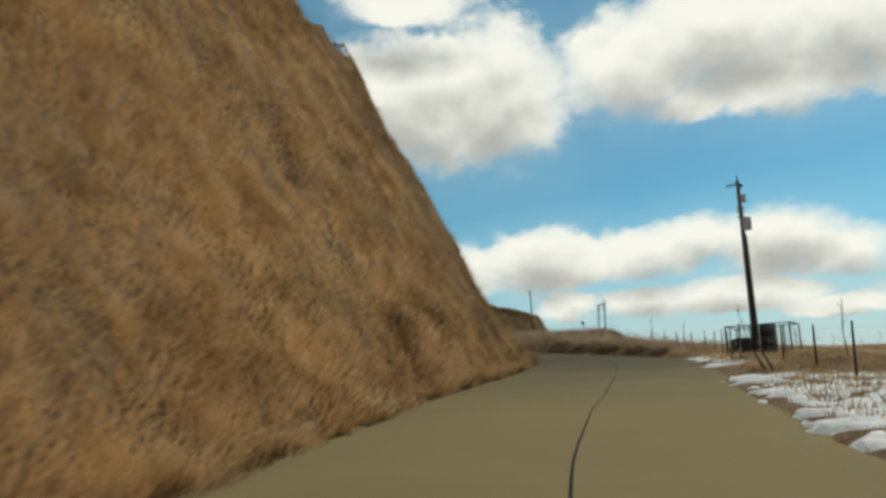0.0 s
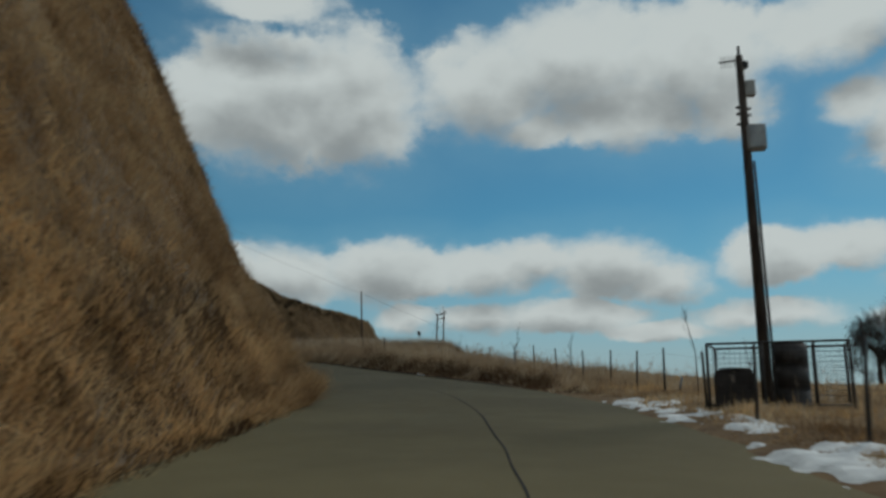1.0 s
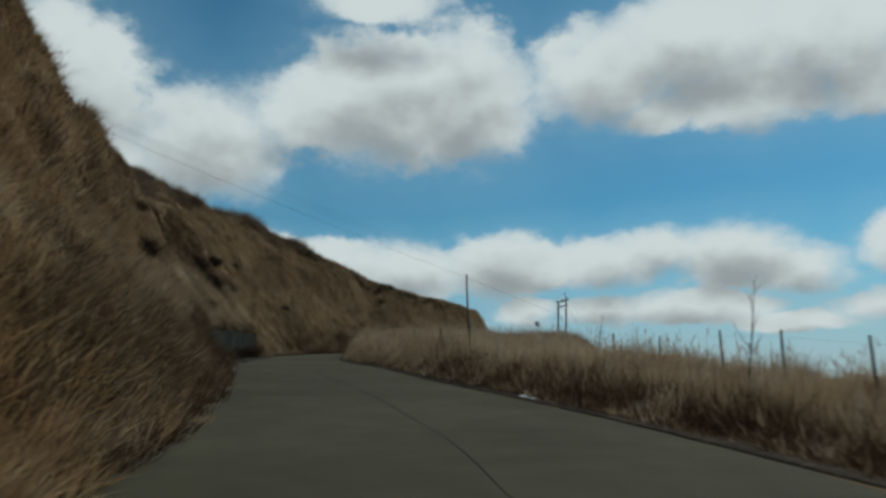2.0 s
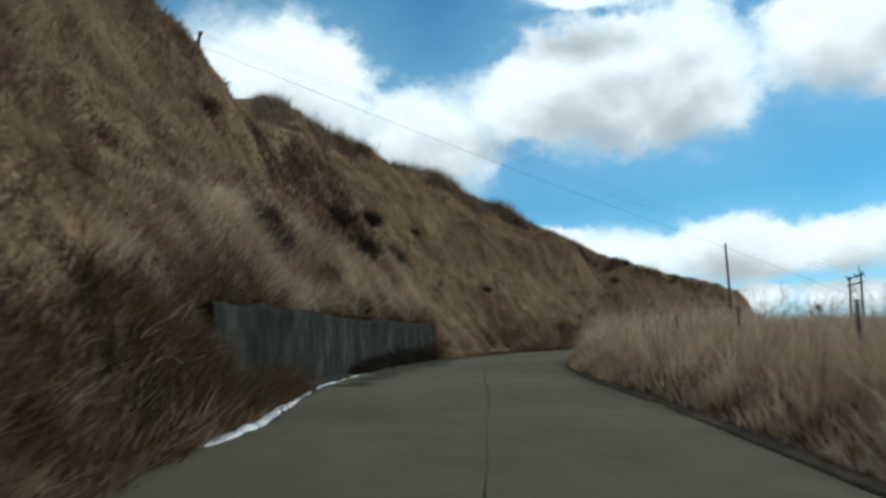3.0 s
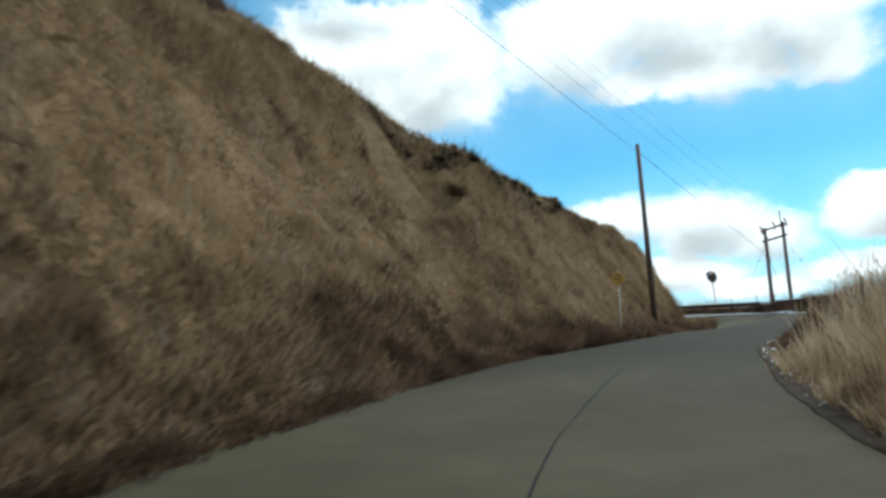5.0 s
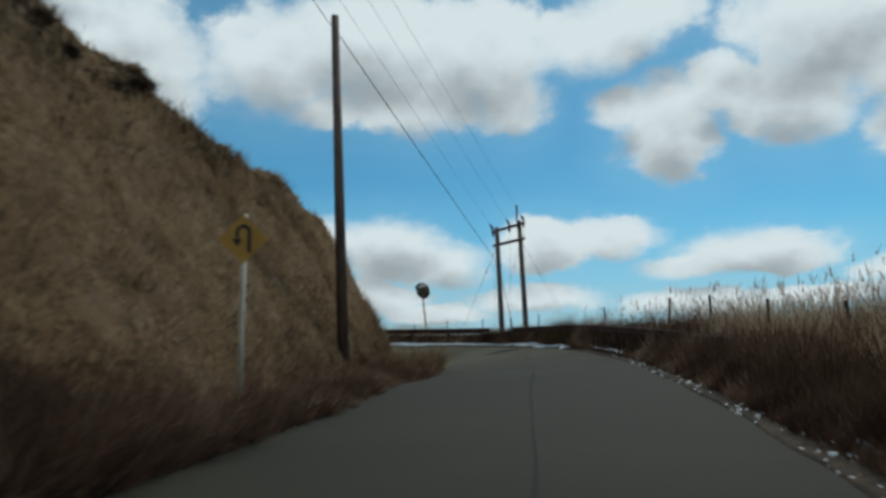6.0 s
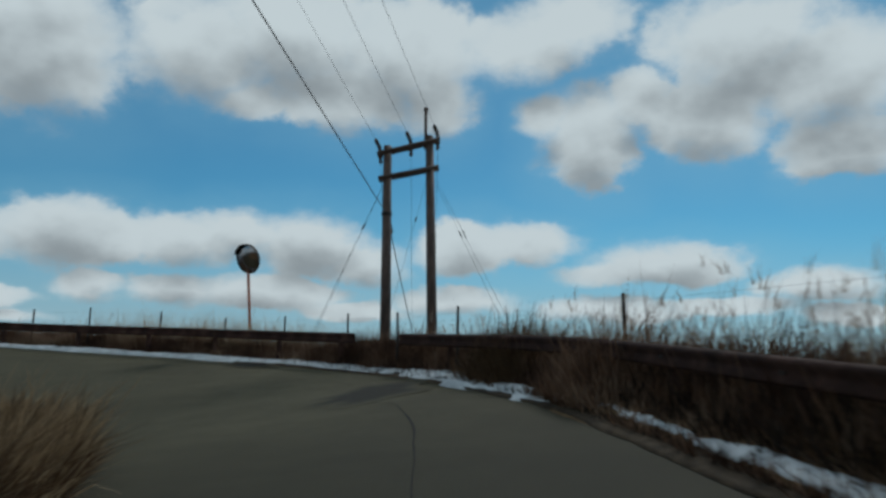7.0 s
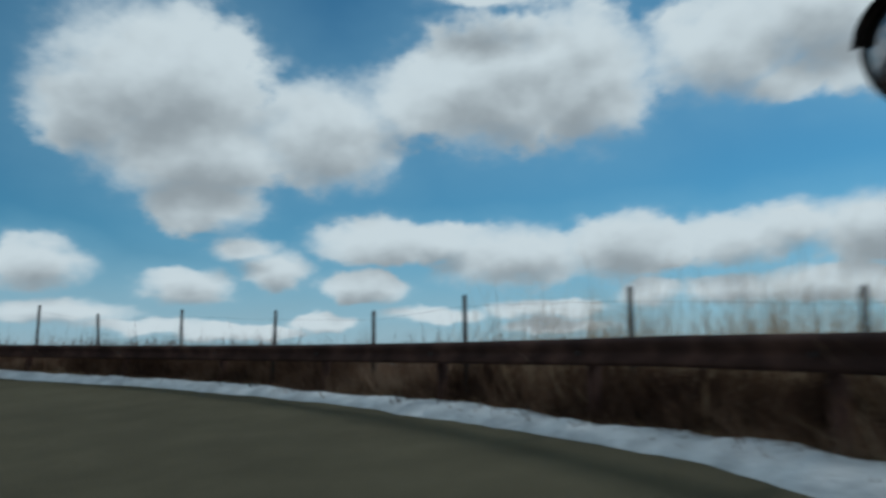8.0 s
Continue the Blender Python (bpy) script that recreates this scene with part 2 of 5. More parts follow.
damp_ = wet_tree.nodes.new("ShaderNodeAttribute")
damp_.attribute_name = "damp_shade"
soak = wet_tree.nodes.new("ShaderNodeMix")
soak.data_type = "RGBA"
wet_tree.links.new(damp_.outputs["Fac"], soak.inputs[0])
wet_tree.links.new(wet_bsdf.inputs["Base Color"].links[0].from_socket, soak.inputs[6])
soak.inputs[7].default_value = (0.022, 0.02, 0.014, 1)
wet_tree.links.new(soak.outputs[2], wet_bsdf.inputs["Base Color"])
M_SOIL = material("grassy_soil", [(0.0, (0.078, 0.046, 0.022)), (0.4, (0.12, 0.074, 0.036)), (0.7, (0.16, 0.103, 0.052)), (1.0, (0.215, 0.145, 0.078))], 3.2, 9, 0.95, 0.6, big=0.4, big_scale=0.18, bump_scale=9)
M_HUMUS = material("dark_humus", [(0.0, (0.024, 0.017, 0.011)), (0.5, (0.05, 0.036, 0.022)), (1.0, (0.095, 0.067, 0.041))], 5, 8, 0.95, 0.6, big=0.4, big_scale=0.6, bump_scale=20)
# paler than the other grass: sunlight on the first stretch is in the colour
M_STRAW_LIT = material("straw_grass_lit", [(0.0, (0.38, 0.22, 0.09)), (0.35, (0.6, 0.375, 0.17)), (0.7, (0.74, 0.5, 0.25)), (1.0, (0.86, 0.63, 0.35))], 1.3, 5, 0.8, 0.0, island=0.2, big=0.45, big_scale=0.45, through_light=0.3, contrast=1.3)
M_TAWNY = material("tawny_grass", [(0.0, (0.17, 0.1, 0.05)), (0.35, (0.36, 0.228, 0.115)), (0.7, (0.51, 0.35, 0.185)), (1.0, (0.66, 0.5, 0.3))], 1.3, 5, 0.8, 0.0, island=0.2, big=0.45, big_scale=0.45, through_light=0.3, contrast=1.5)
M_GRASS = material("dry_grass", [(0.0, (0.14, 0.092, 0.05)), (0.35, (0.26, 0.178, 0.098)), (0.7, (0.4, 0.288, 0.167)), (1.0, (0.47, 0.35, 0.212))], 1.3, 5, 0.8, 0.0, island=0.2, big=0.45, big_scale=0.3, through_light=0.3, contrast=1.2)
M_GRASS_PALE = material("tall_pampas_stems", [(0.0, (0.17, 0.112, 0.07)), (0.4, (0.38, 0.27, 0.165)), (0.75, (0.55, 0.425, 0.275)), (1.0, (0.68, 0.56, 0.4))], 1.3, 5, 0.8, 0.0, island=0.2, big=0.45, big_scale=0.45, through_light=0.3, contrast=1.5)
M_PLUME = material("seed_plumes", [(0.0, (0.3, 0.22, 0.16)), (1.0, (0.62, 0.54, 0.44))], 3, 4, 0.9, 0.0, island=0.6, through_light=0.4)
# darkened so that brush in hollows and under the crest carries their shade
M_BUSH_AND_SHADE = material("dead_brush_and_shade", [(0.0, (0.012, 0.009, 0.007)), (0.5, (0.036, 0.025, 0.018)), (1.0, (0.085, 0.057, 0.038))], 3, 5, 0.9, 0.0, island=0.5, through_light=0.1)
M_BUSH_BROWN = material("brown_brush", [(0.0, (0.045, 0.026, 0.015)), (0.5, (0.11, 0.066, 0.036)), (1.0, (0.22, 0.145, 0.08))], 2, 5, 0.9, 0.0, island=0.45, big=0.4, big_scale=0.3, through_light=0.15)
M_CREST = material("crest_brush", [(0.0, (0.07, 0.048, 0.033)), (0.5, (0.17, 0.118, 0.078)), (1.0, (0.33, 0.245, 0.165))], 1.6, 5, 0.9, 0.0, island=0.3, big=0.4, big_scale=0.5, through_light=0.2)
M_GRASS_RED = material("reddish_dead_grass", [(0.0, (0.042, 0.023, 0.016)), (0.45, (0.118, 0.069, 0.044)), (0.8, (0.23, 0.145, 0.094)), (1.0, (0.37, 0.26, 0.18))], 1.3, 5, 0.8, 0.0, island=0.2, big=0.45, big_scale=0.45, through_light=0.25, contrast=1.7)
M_SNOW = material("old_snow", [(0.0, (0.4, 0.42, 0.43)), (1.0, (0.7, 0.72, 0.72))], 3, 6, 0.7, 0.5, bump_scale=14)
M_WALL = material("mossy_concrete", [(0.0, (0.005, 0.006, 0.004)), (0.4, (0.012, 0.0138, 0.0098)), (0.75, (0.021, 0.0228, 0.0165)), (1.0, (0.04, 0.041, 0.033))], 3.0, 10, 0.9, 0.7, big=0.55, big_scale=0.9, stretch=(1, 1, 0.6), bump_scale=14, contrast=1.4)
M_POLE = material("dark_pole", [(0.0, (0.028, 0.02, 0.016)), (1.0, (0.085, 0.065, 0.052))], 5, 6, 0.75, 0.3, stretch=(3, 3, 0.3))
M_POLE_BROWN = material("brown_pole", [(0.0, (0.045, 0.028, 0.02)), (1.0, (0.12, 0.075, 0.055))], 5, 6, 0.7, 0.3, stretch=(3, 3, 0.3))
M_STEEL = material("grey_steel", [(0.0, (0.22, 0.22, 0.22)), (1.0, (0.4, 0.4, 0.39))], 6, 5, 0.5, 0.1, metal=0.6)
M_BOX = material("grey_paint", [(0.0, (0.3, 0.3, 0.28)), (1.0, (0.42, 0.41, 0.39))], 4, 5, 0.6, 0.1)
M_BLACK = material("blackened_steel", [(0.0, (0.012, 0.01, 0.009)), (1.0, (0.04, 0.033, 0.028))], 6, 6, 0.7, 0.2)
M_DRUM = material("dark_tank", [(0.0, (0.015, 0.012, 0.011)), (1.0, (0.05, 0.04, 0.036))], 3, 6, 0.65, 0.2)
M_RAIL = material("brown_rail_paint", [(0.0, (0.03, 0.016, 0.013)), (0.6, (0.058, 0.03, 0.023)), (1.0, (0.095, 0.05, 0.038))], 3, 7, 0.85, 0.15)
M_ORANGE = material("faded_orange_paint", [(0.0, (0.38, 0.12, 0.06)), (1.0, (0.52, 0.2, 0.11))], 5, 6, 0.6, 0.1)
M_YELLOW = material("sign_yellow", [(0.0, (0.36, 0.19, 0.025)), (1.0, (0.52, 0.29, 0.04))], 3, 5, 0.5, 0.05)
M_SIGN_BACK = material("bare_sign_plate", [(0.0, (0.4, 0.36, 0.28)), (1.0, (0.55, 0.5, 0.4))], 3, 5, 0.5, 0.05)
M_MIRROR = material("mirror_face", [(0.0, (0.26, 0.25, 0.26)), (1.0, (0.36, 0.35, 0.36))], 4, 4, 0.16, 0.0, metal=1.0)
M_CABLE = material("cable_sheath", [(0.0, (0.012, 0.012, 0.013)), (1.0, (0.03, 0.03, 0.032))], 4, 3, 0.6, 0.0)
M_GLASS = material("brown_insulator", [(0.0, (0.03, 0.02, 0.016)), (1.0, (0.07, 0.05, 0.04))], 6, 3, 0.25, 0.0)
M_BARK = material("bare_bark", [(0.0, (0.035, 0.026, 0.02)), (1.0, (0.1, 0.078, 0.06))], 8, 5, 0.9, 0.3, stretch=(2, 2, 0.4))
M_LEAF = material("bare_twigs", [(0.0, (0.03, 0.025, 0.022)), (0.5, (0.06, 0.05, 0.044)), (1.0, (0.11, 0.092, 0.08))], 0.8, 4, 0.85, 0.0, island=0.5)
# the blue-grey base colour has the haze of distance painted in
M_FAR_HAZED = material("far_lowland_hazed", [(0.0, (0.1, 0.13, 0.15)), (1.0, (0.2, 0.23, 0.25))], 0.004, 6, 0.95, 0.0, big=0.5, big_scale=0.001)

# ---- the lie of the land: a route of road-surface points, carried on round the bend ----
ROUTE = [(-0.00, 0.00, -1.20), (0.99, 7.27, -0.79), (2.43, 14.57, -0.28), (4.07, 21.97, 0.30), (5.67, 29.47, 0.79), (6.91, 37.08, 1.24),
         (7.14, 44.82, 1.76), (6.05, 52.59, 2.36), (4.54, 60.45, 2.98), (3.09, 68.47, 3.58), (1.65, 76.61, 4.08), (0.75, 84.90, 4.62),
         (1.08, 93.38, 5.20), (2.54, 101.55, 5.77), (5.03, 109.07, 6.31), (8.33, 116.10, 6.85), (12.67, 122.51, 7.43),
         (17.04, 128.79, 7.99), (20.94, 135.10, 8.46), (23.57, 141.65, 8.87), (23.77, 148.51, 9.27)]


def make_route():
    p = np.array(ROUTE)
    tan = np.empty_like(p)
    tan[1:-1] = (p[2:] - p[:-2]) / 2
    tan[0], tan[-1] = p[1] - p[0], p[-1] - p[-2]
    tan[-1, :2] = (-1.6, 6.5)
    out = []
    for i in range(len(p) - 1):
        for u in np.arange(0, 1, 0.1):
            out.append((2 * u**3 - 3 * u**2 + 1) * p[i] + (u**3 - 2 * u**2 + u) * tan[i] + (3 * u**2 - 2 * u**3) * p[i + 1] + (u**3 - u**2) * tan[i + 1])
    out.append(p[-1])
    d = out[0] - out[3]
    d = d / np.linalg.norm(d)
    back = [out[0] + d * k for k in np.arange(60, 0, -1.0)]
    d = out[-1] - out[-3]
    a, q, ahead = math.atan2(d[1], d[0]), out[-1].copy(), []
    for k in range(44):
        a += 1 / 14
        q = q + np.array([math.cos(a), math.sin(a), 0.055])
        ahead.append(q.copy())
    c = np.array(back + out + ahead)
    s = np.concatenate([[0], np.cumsum(np.linalg.norm(np.diff(c[:, :2], axis=0), axis=1))])
    return c, s - s[60]


CEN, ARC = make_route()
S_MIN, S_MAX = ARC[0], ARC[-1]
TAN = np.gradient(CEN[:, :2], axis=0)
TAN = TAN / np.linalg.norm(TAN, axis=1)[:, None]


def tab(v, *rows):
    return np.interp(v, [r[0] for r in rows], [r[1] for r in rows])


def bank(s):
    return tab(s, (128, 0.0), (136, 0.03), (148, 0.15), (300, 0.15))


def left_edge(s):
    return tab(s, (-60, 3.7), (18, 3.7), (26, 3.2), (38, 3.3), (54, 2.8), (66, 2.9), (74, 3.4), (90, 3.6), (122, 3.5), (129, 3.1), (134, 3.3), (140, 3.0), (145, 2.85), (150, 3.2), (160, 3.4))


def right_edge(s):
    return tab(s, (-60, 2.9), (12, 2.9), (20, 3.2), (28, 3.5), (38, 4.0), (50, 3.6), (60, 3.0), (70, 2.85), (80, 2.6), (90, 2.3), (116, 2.6), (122, 2.2), (128, 2.45), (144, 2.45), (150, 2.75), (154, 2.9), (158, 3.0), (300, 3.0))


def hashed(ix, iy, seed):
    v = np.sin(ix * 127.1 + iy * 311.7 + seed * 74.7) * 43758.5453
    return v - np.floor(v)


def lumps(x, y, size, seed=0):
    """Smooth random relief between -1 and 1, with lumps of that size."""
    x, y = np.asarray(x) / size, np.asarray(y) / size
    ix, iy = np.floor(x), np.floor(y)
    u, v = x - ix, y - iy
    u, v = u * u * (3 - 2 * u), v * v * (3 - 2 * v)
    a = hashed(ix, iy, seed) * (1 - u) + hashed(ix + 1, iy, seed) * u
    b = hashed(ix, iy + 1, seed) * (1 - u) + hashed(ix + 1, iy + 1, seed) * u
    return 2 * (a * (1 - v) + b * v) - 1


WALL_A, WALL_B, WALL_LAT, WALL_H = 68.5, 91.2, 3.9, 1.55


def slope_of(s):
    return tab(s, (-60, 2.1), (0, 2.1), (20, 2.07), (35, 1.78), (50, 2.08), (62, 1.73), (72, 1.4), (82, 1.7), (92, 1.5), (104, 1.3), (114, 1.47), (124, 1.8), (132, 1.68), (140, 2.0), (146, 2.03), (300, 2.03))


def top_of(s):
    """Height of the crest of the cut slope above the road."""
    return tab(s, (-60, 22), (0, 22), (30, 19.1), (50, 19.6), (58, 19.7), (64, 18.0), (69, 16.0), (73, 14.4), (77, 12.8), (80, 10.2), (84, 8.5), (88, 9.7), (92, 12.7), (97, 12.9), (103, 12.5), (109, 12.7),
               (115, 10.7), (121, 8.8), (127, 6.5), (133, 5.9), (140, 5.2), (146, 4.9), (147.6, 2.3), (149.2, 1.0), (152.5, 0.75), (157, 0.4), (300, 0.4))


def crest_lat(s):
    """How far from the road's edge the crest lies."""
    return (top_of(s) - 0.18) / slope_of(s) + shelf_of(s)


# hollows where the slope has slipped: along the route, up the slope, their half sizes and depth
HOLLOWS = [(87.2, 3.1, 1.0, 0.8, 0.9), (91.6, 3.0, 0.6, 1.0, 0.7), (76.0, 2.0, 0.9, 0.5, 0.5), (57.5, 2.6, 0.9, 0.5, 0.5), (52.0, 3.8, 0.8, 0.5, 0.5), (12.0, 1.5, 1.0, 0.5, 0.5), (17.5, 3.2, 0.8, 0.4, 0.4), (7.0, 3.6, 0.9, 0.5, 0.5),
           (22.5, 1.2, 0.8, 0.4, 0.4), (108.0, 4.2, 1.2, 0.4, 0.4), (116.5, 5.2, 1.0, 0.35, 0.5)]


def shelf_of(s):
    """Width of the nearly level strip between the road and the cut slope."""
    return tab(s, (-60, 0.45), (112, 0.45), (124, 1.1), (132, 1.25), (140, 1.3), (148, 1.1), (300, 0.8))


def height(s, lat):
    """Ground above the road's plane at a distance along the route and to its right."""
    s, lat = np.broadcast_arrays(np.asarray(s, float), np.asarray(lat, float))
    dl = -lat - left_edge(s)
    steep = slope_of(s)
    top = top_of(s)
    walled = (s > WALL_A - 0.5) & (s < WALL_B)
    foot = np.where(walled, WALL_LAT + 0.2 - left_edge(s), shelf_of(s))
    base = np.where(walled, WALL_H - 0.05, 0.18 + 1.1 * np.exp(-np.maximum(s - WALL_B, 0) / 2.2) * (s > WALL_A))
    rough = lumps(s, dl * 2.0, 3.6, 1) * 0.55 + lumps(s, dl * 2.0, 1.5, 2) * 0.24 + lumps(s, dl * 2.0, 8.0, 3) * 0.4 + lumps(s, dl * 2.0, 0.8, 7) * 0.11
    rough = rough * tab(s, (30, 0.6), (58, 1.0))
    for s0, u0, rs, ru, deep in HOLLOWS:
        rough = rough - deep * steep * np.exp(-((s - s0) / rs)**2 - ((dl - u0) / ru)**2)
    up = base + steep * np.maximum(dl - foot, 0) + rough * np.clip((dl - foot) / 2, 0, 1.6)
    over = np.maximum(up - top, 0)
    crest = np.where(up > top, top + 0.18 * over / (1 + over * 0.02) + lumps(s, dl, 2.0, 5) * 0.25, up)
    flat = np.where(walled, -0.12, 0.12 * np.clip(dl, 0, 1) + 0.04 * lumps(s, dl, 0.8, 4))
    left = np.where(dl > foot, crest, flat)
    dr = lat - right_edge(s)
    verge = tab(s, (-60, 0.05), (44, 0.05), (58, 0.3), (130, 0.3), (150, 0.12), (300, 0.12))
    reach = tab(s, (-60, 14), (44, 13), (70, 7), (130, 6), (150, 3.2), (300, 3.2))
    fall = tab(s, (-60, 0.12), (44, 0.14), (70, 0.22), (130, 0.3), (150, 0.5), (300, 0.5))
    out = verge * np.clip(dr / 1.2, 0, 1) + 0.08 * lumps(s, dr, 1.7, 6) * np.clip(dr, 0, 1)
    ditch = tab(s, (98, 0.0), (104, 0.28), (119, 0.28), (125, 0.0))
    out = out - ditch * np.exp(-((dr - 1.35) / 0.24)**2)
    far = np.maximum(dr - reach, 0)
    out = out - fall * far - 0.05 * np.minimum(far, 3)
    h = np.where(dl > 0, left, np.where(dr > 0, out, -0.06))
    return h


def spot(s, lat, h=0.0):
    """World place of a point h above the road's plane."""
    s, lat, h = np.broadcast_arrays(np.asarray(s, float), np.asarray(lat, float), np.asarray(h, float))
    tx, ty = np.interp(s, ARC, TAN[:, 0]), np.interp(s, ARC, TAN[:, 1])
    z = np.interp(s, ARC, CEN[:, 2]) + bank(s) * np.clip(lat, -3.2, 3.6) + h
    return np.stack([np.interp(s, ARC, CEN[:, 0]) + ty * lat, np.interp(s, ARC, CEN[:, 1]) - tx * lat, z], -1)


def ground_spot(s, lat, lift=0.0):
    return spot(s, lat, height(s, lat) + lift)


def mesh_object(name, verts, faces, mat, soft_shade=True):
    me = bpy.data.meshes.new(name)
    me.from_pydata([tuple(v) for v in verts], [], faces)
    me.materials.append(mat)
    if soft_shade:
        me.polygons.foreach_set("use_smooth", [True] * len(me.polygons))
    me.update()
    return new(name, me)


def sheet(name, grid, mat):
    """One mesh over a grid of points, rows x columns x 3."""
    r, c = grid.shape[:2]
    faces = [(i * c + j, i * c + j + 1, (i + 1) * c + j + 1, (i + 1) * c + j) for i in range(r - 1) for j in range(c - 1)]
    return mesh_object(name, grid.reshape(-1, 3), faces, mat)


def from_bm(name, bm, mat, parent=None, label=""):
    me = bpy.data.meshes.new(name)
    bm.normal_update()
    bm.to_mesh(me)
    bm.free()
    me.materials.append(mat)
    ob = new(name, me)
    if parent:
        ob.parent = parent
    return tagged(ob, label)


part = from_bm


def empty_thing(name, place, label, category, group="", turn=0.0):
    ob = new(name)
    ob.matrix_world = pose(*place, 0, 0, turn)
    return tagged(ob, label, category, group)


def tube(bm, a, b, r0, r1=None, n=10):
    """A tapered round bar from a to b."""
    a, b = Vector(a), Vector(b)
    r1 = r0 if r1 is None else r1
    d = (b - a).normalized()
    q = d.to_track_quat("Z", "Y")
    ring = []
    for p, r in ((a, r0), (b, r1)):
        ring.append([bm.verts.new(p + q @ Vector((r * math.cos(2 * math.pi * i / n), r * math.sin(2 * math.pi * i / n), 0))) for i in range(n)])
    for i in range(n):
        f = bm.faces.new((ring[0][i], ring[0][(i + 1) % n], ring[1][(i + 1) % n], ring[1][i]))
        f.smooth = True
    bm.faces.new(ring[0][::-1])
    bm.faces.new(ring[1])
    return bm


def block(bm, centre, size, turn=0.0, bevel=0.0):
    """A box with softened edges."""
    res = bmesh.ops.create_cube(bm, size=1.0, matrix=Matrix.LocRotScale(centre, Euler((0, 0, radians(turn))), size))
    if bevel:
        edges = list({e for v in res["verts"] for e in v.link_edges})
        bmesh.ops.bevel(bm, geom=edges, offset=bevel, segments=2, affect="EDGES")
    return bm


def wire(name, points, radius, mat=M_CABLE, parent=None):
    cu = bpy.data.curves.new(name, "CURVE")
    cu.dimensions, cu.bevel_depth, cu.bevel_resolution = "3D", radius, 1
    sp = cu.splines.new("POLY")
    sp.points.add(len(points) - 1)
    for q, p in zip(sp.points, points):
        q.co = (*p, 1)
    cu.materials.append(mat)
    ob = new(name, cu)
    if parent:
        ob.parent = parent
    return ob


def sagging(a, b, sag, n=24):
    a, b = Vector(a), Vector(b)
    return [a.lerp(b, i / n) - Vector((0, 0, 4 * sag * (i / n) * (1 - i / n))) for i in range(n + 1)]


# ---- ground, road ----
s_rows = np.concatenate([np.arange(S_MIN, -6, 2.0), np.arange(-6, S_MAX, 0.35)])
u_cols = np.concatenate([[-90, -60, -45, -36], np.arange(-30, -12, 1.5), np.arange(-12, -2.4, 0.3), [-1, 1], np.arange(2.0, 9, 0.3), np.arange(9, 16, 1.0),
                         [18, 22, 28, 36, 50, 70, 100, 160, 260, 420, 700, 1200]])
S2, U2 = np.meshgrid(s_rows, u_cols, indexing="ij")
reach_left = tab(S2, (-60, 90), (120, 90), (138, 24), (150, 11), (300, 11))
U2 = np.where(U2 < -8, -8 - (-U2 - 8) * (reach_left - 8) / 82, U2)
tagged(sheet("ground", ground_spot(S2, U2), M_SOIL), "hillside and verge of dry brown soil and grass", "ground", kind="structure")

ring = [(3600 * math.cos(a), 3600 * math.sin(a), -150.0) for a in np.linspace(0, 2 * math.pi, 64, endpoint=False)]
tagged(mesh_object("backdrop", [(0, 0, -150.0)] + ring, [(0, 1 + i, 1 + (i + 1) % 64) for i in range(64)], M_FAR_HAZED), "distant lowland far below the road, haze painted blue-grey", "lowland", kind="structure")

sr = np.arange(S_MIN, S_MAX, 0.5)
cols = []
for f in np.linspace(-1, 1, 15):
    wob = 0.10 * lumps(sr, 0 * sr, 1.1, 8 if f < 0 else 9) + 0.07 * lumps(sr, 0 * sr, 0.6, 10)
    lat = np.where(f < 0, f * (left_edge(sr) + 0.1 + wob), f * (right_edge(sr) + 0.1 + wob))
    cols.append(spot(sr, lat, 0.0 - 0.03 * f**4))
road = tagged(sheet("road", np.stack(cols, 1), M_ROAD), "worn grey-brown concrete mountain road, painted sunlit, then shaded", "road", kind="structure")
# sun on the first stretch and shade before the bend, painted as colour
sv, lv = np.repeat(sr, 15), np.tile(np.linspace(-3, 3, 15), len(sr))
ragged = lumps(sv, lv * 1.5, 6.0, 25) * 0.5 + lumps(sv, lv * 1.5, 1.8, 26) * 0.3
road_light = road.data.attributes.new("road_light", "FLOAT_COLOR", "POINT")
sunlit = np.clip(tab(sv, (-60, 1.0), (10, 1.0), (30, 0.3), (44, 0.0)) + 0.25 * ragged * (sv < 40), 0, 1)
damp_shade = np.clip(tab(sv, (44, 0.0), (56, 0.15), (70, 0.0), (100, 0.0), (112, 0.55), (120, 1.0), (141, 1.0), (149, 0.2), (153, 0.0)) + 0.3 * ragged * ((sv > 100) & (sv < 150)), 0, 1)
road_light.data.foreach_set("color", np.stack([sunlit, damp_shade, 0 * sunlit, 0 * sunlit + 1], 1).astype(np.float32).ravel())

# seam between the two lanes
def seam_lat(s):
    return tab(s, (-60, 0.0), (6.5, 0.06), (14, 0.17), (17.4, 0.35), (25, 0.56), (33.5, 0.63), (40, 0.6), (49.7, 0.42), (54.5, 0.37), (63, 0.02), (68, 0.06), (73.5, 0.11), (78, 0.0), (82.4, -0.14), (87.9, -0.28), (93, -0.4), (100, -0.3), (110, -0.07),
               (116, -0.12), (119.5, -0.27), (124, -0.02), (127, -0.09), (132, -0.25), (139, -0.15), (143.6, 0.23), (146, 0.58), (149, 1.2), (155, 1.7), (160, 2.0))


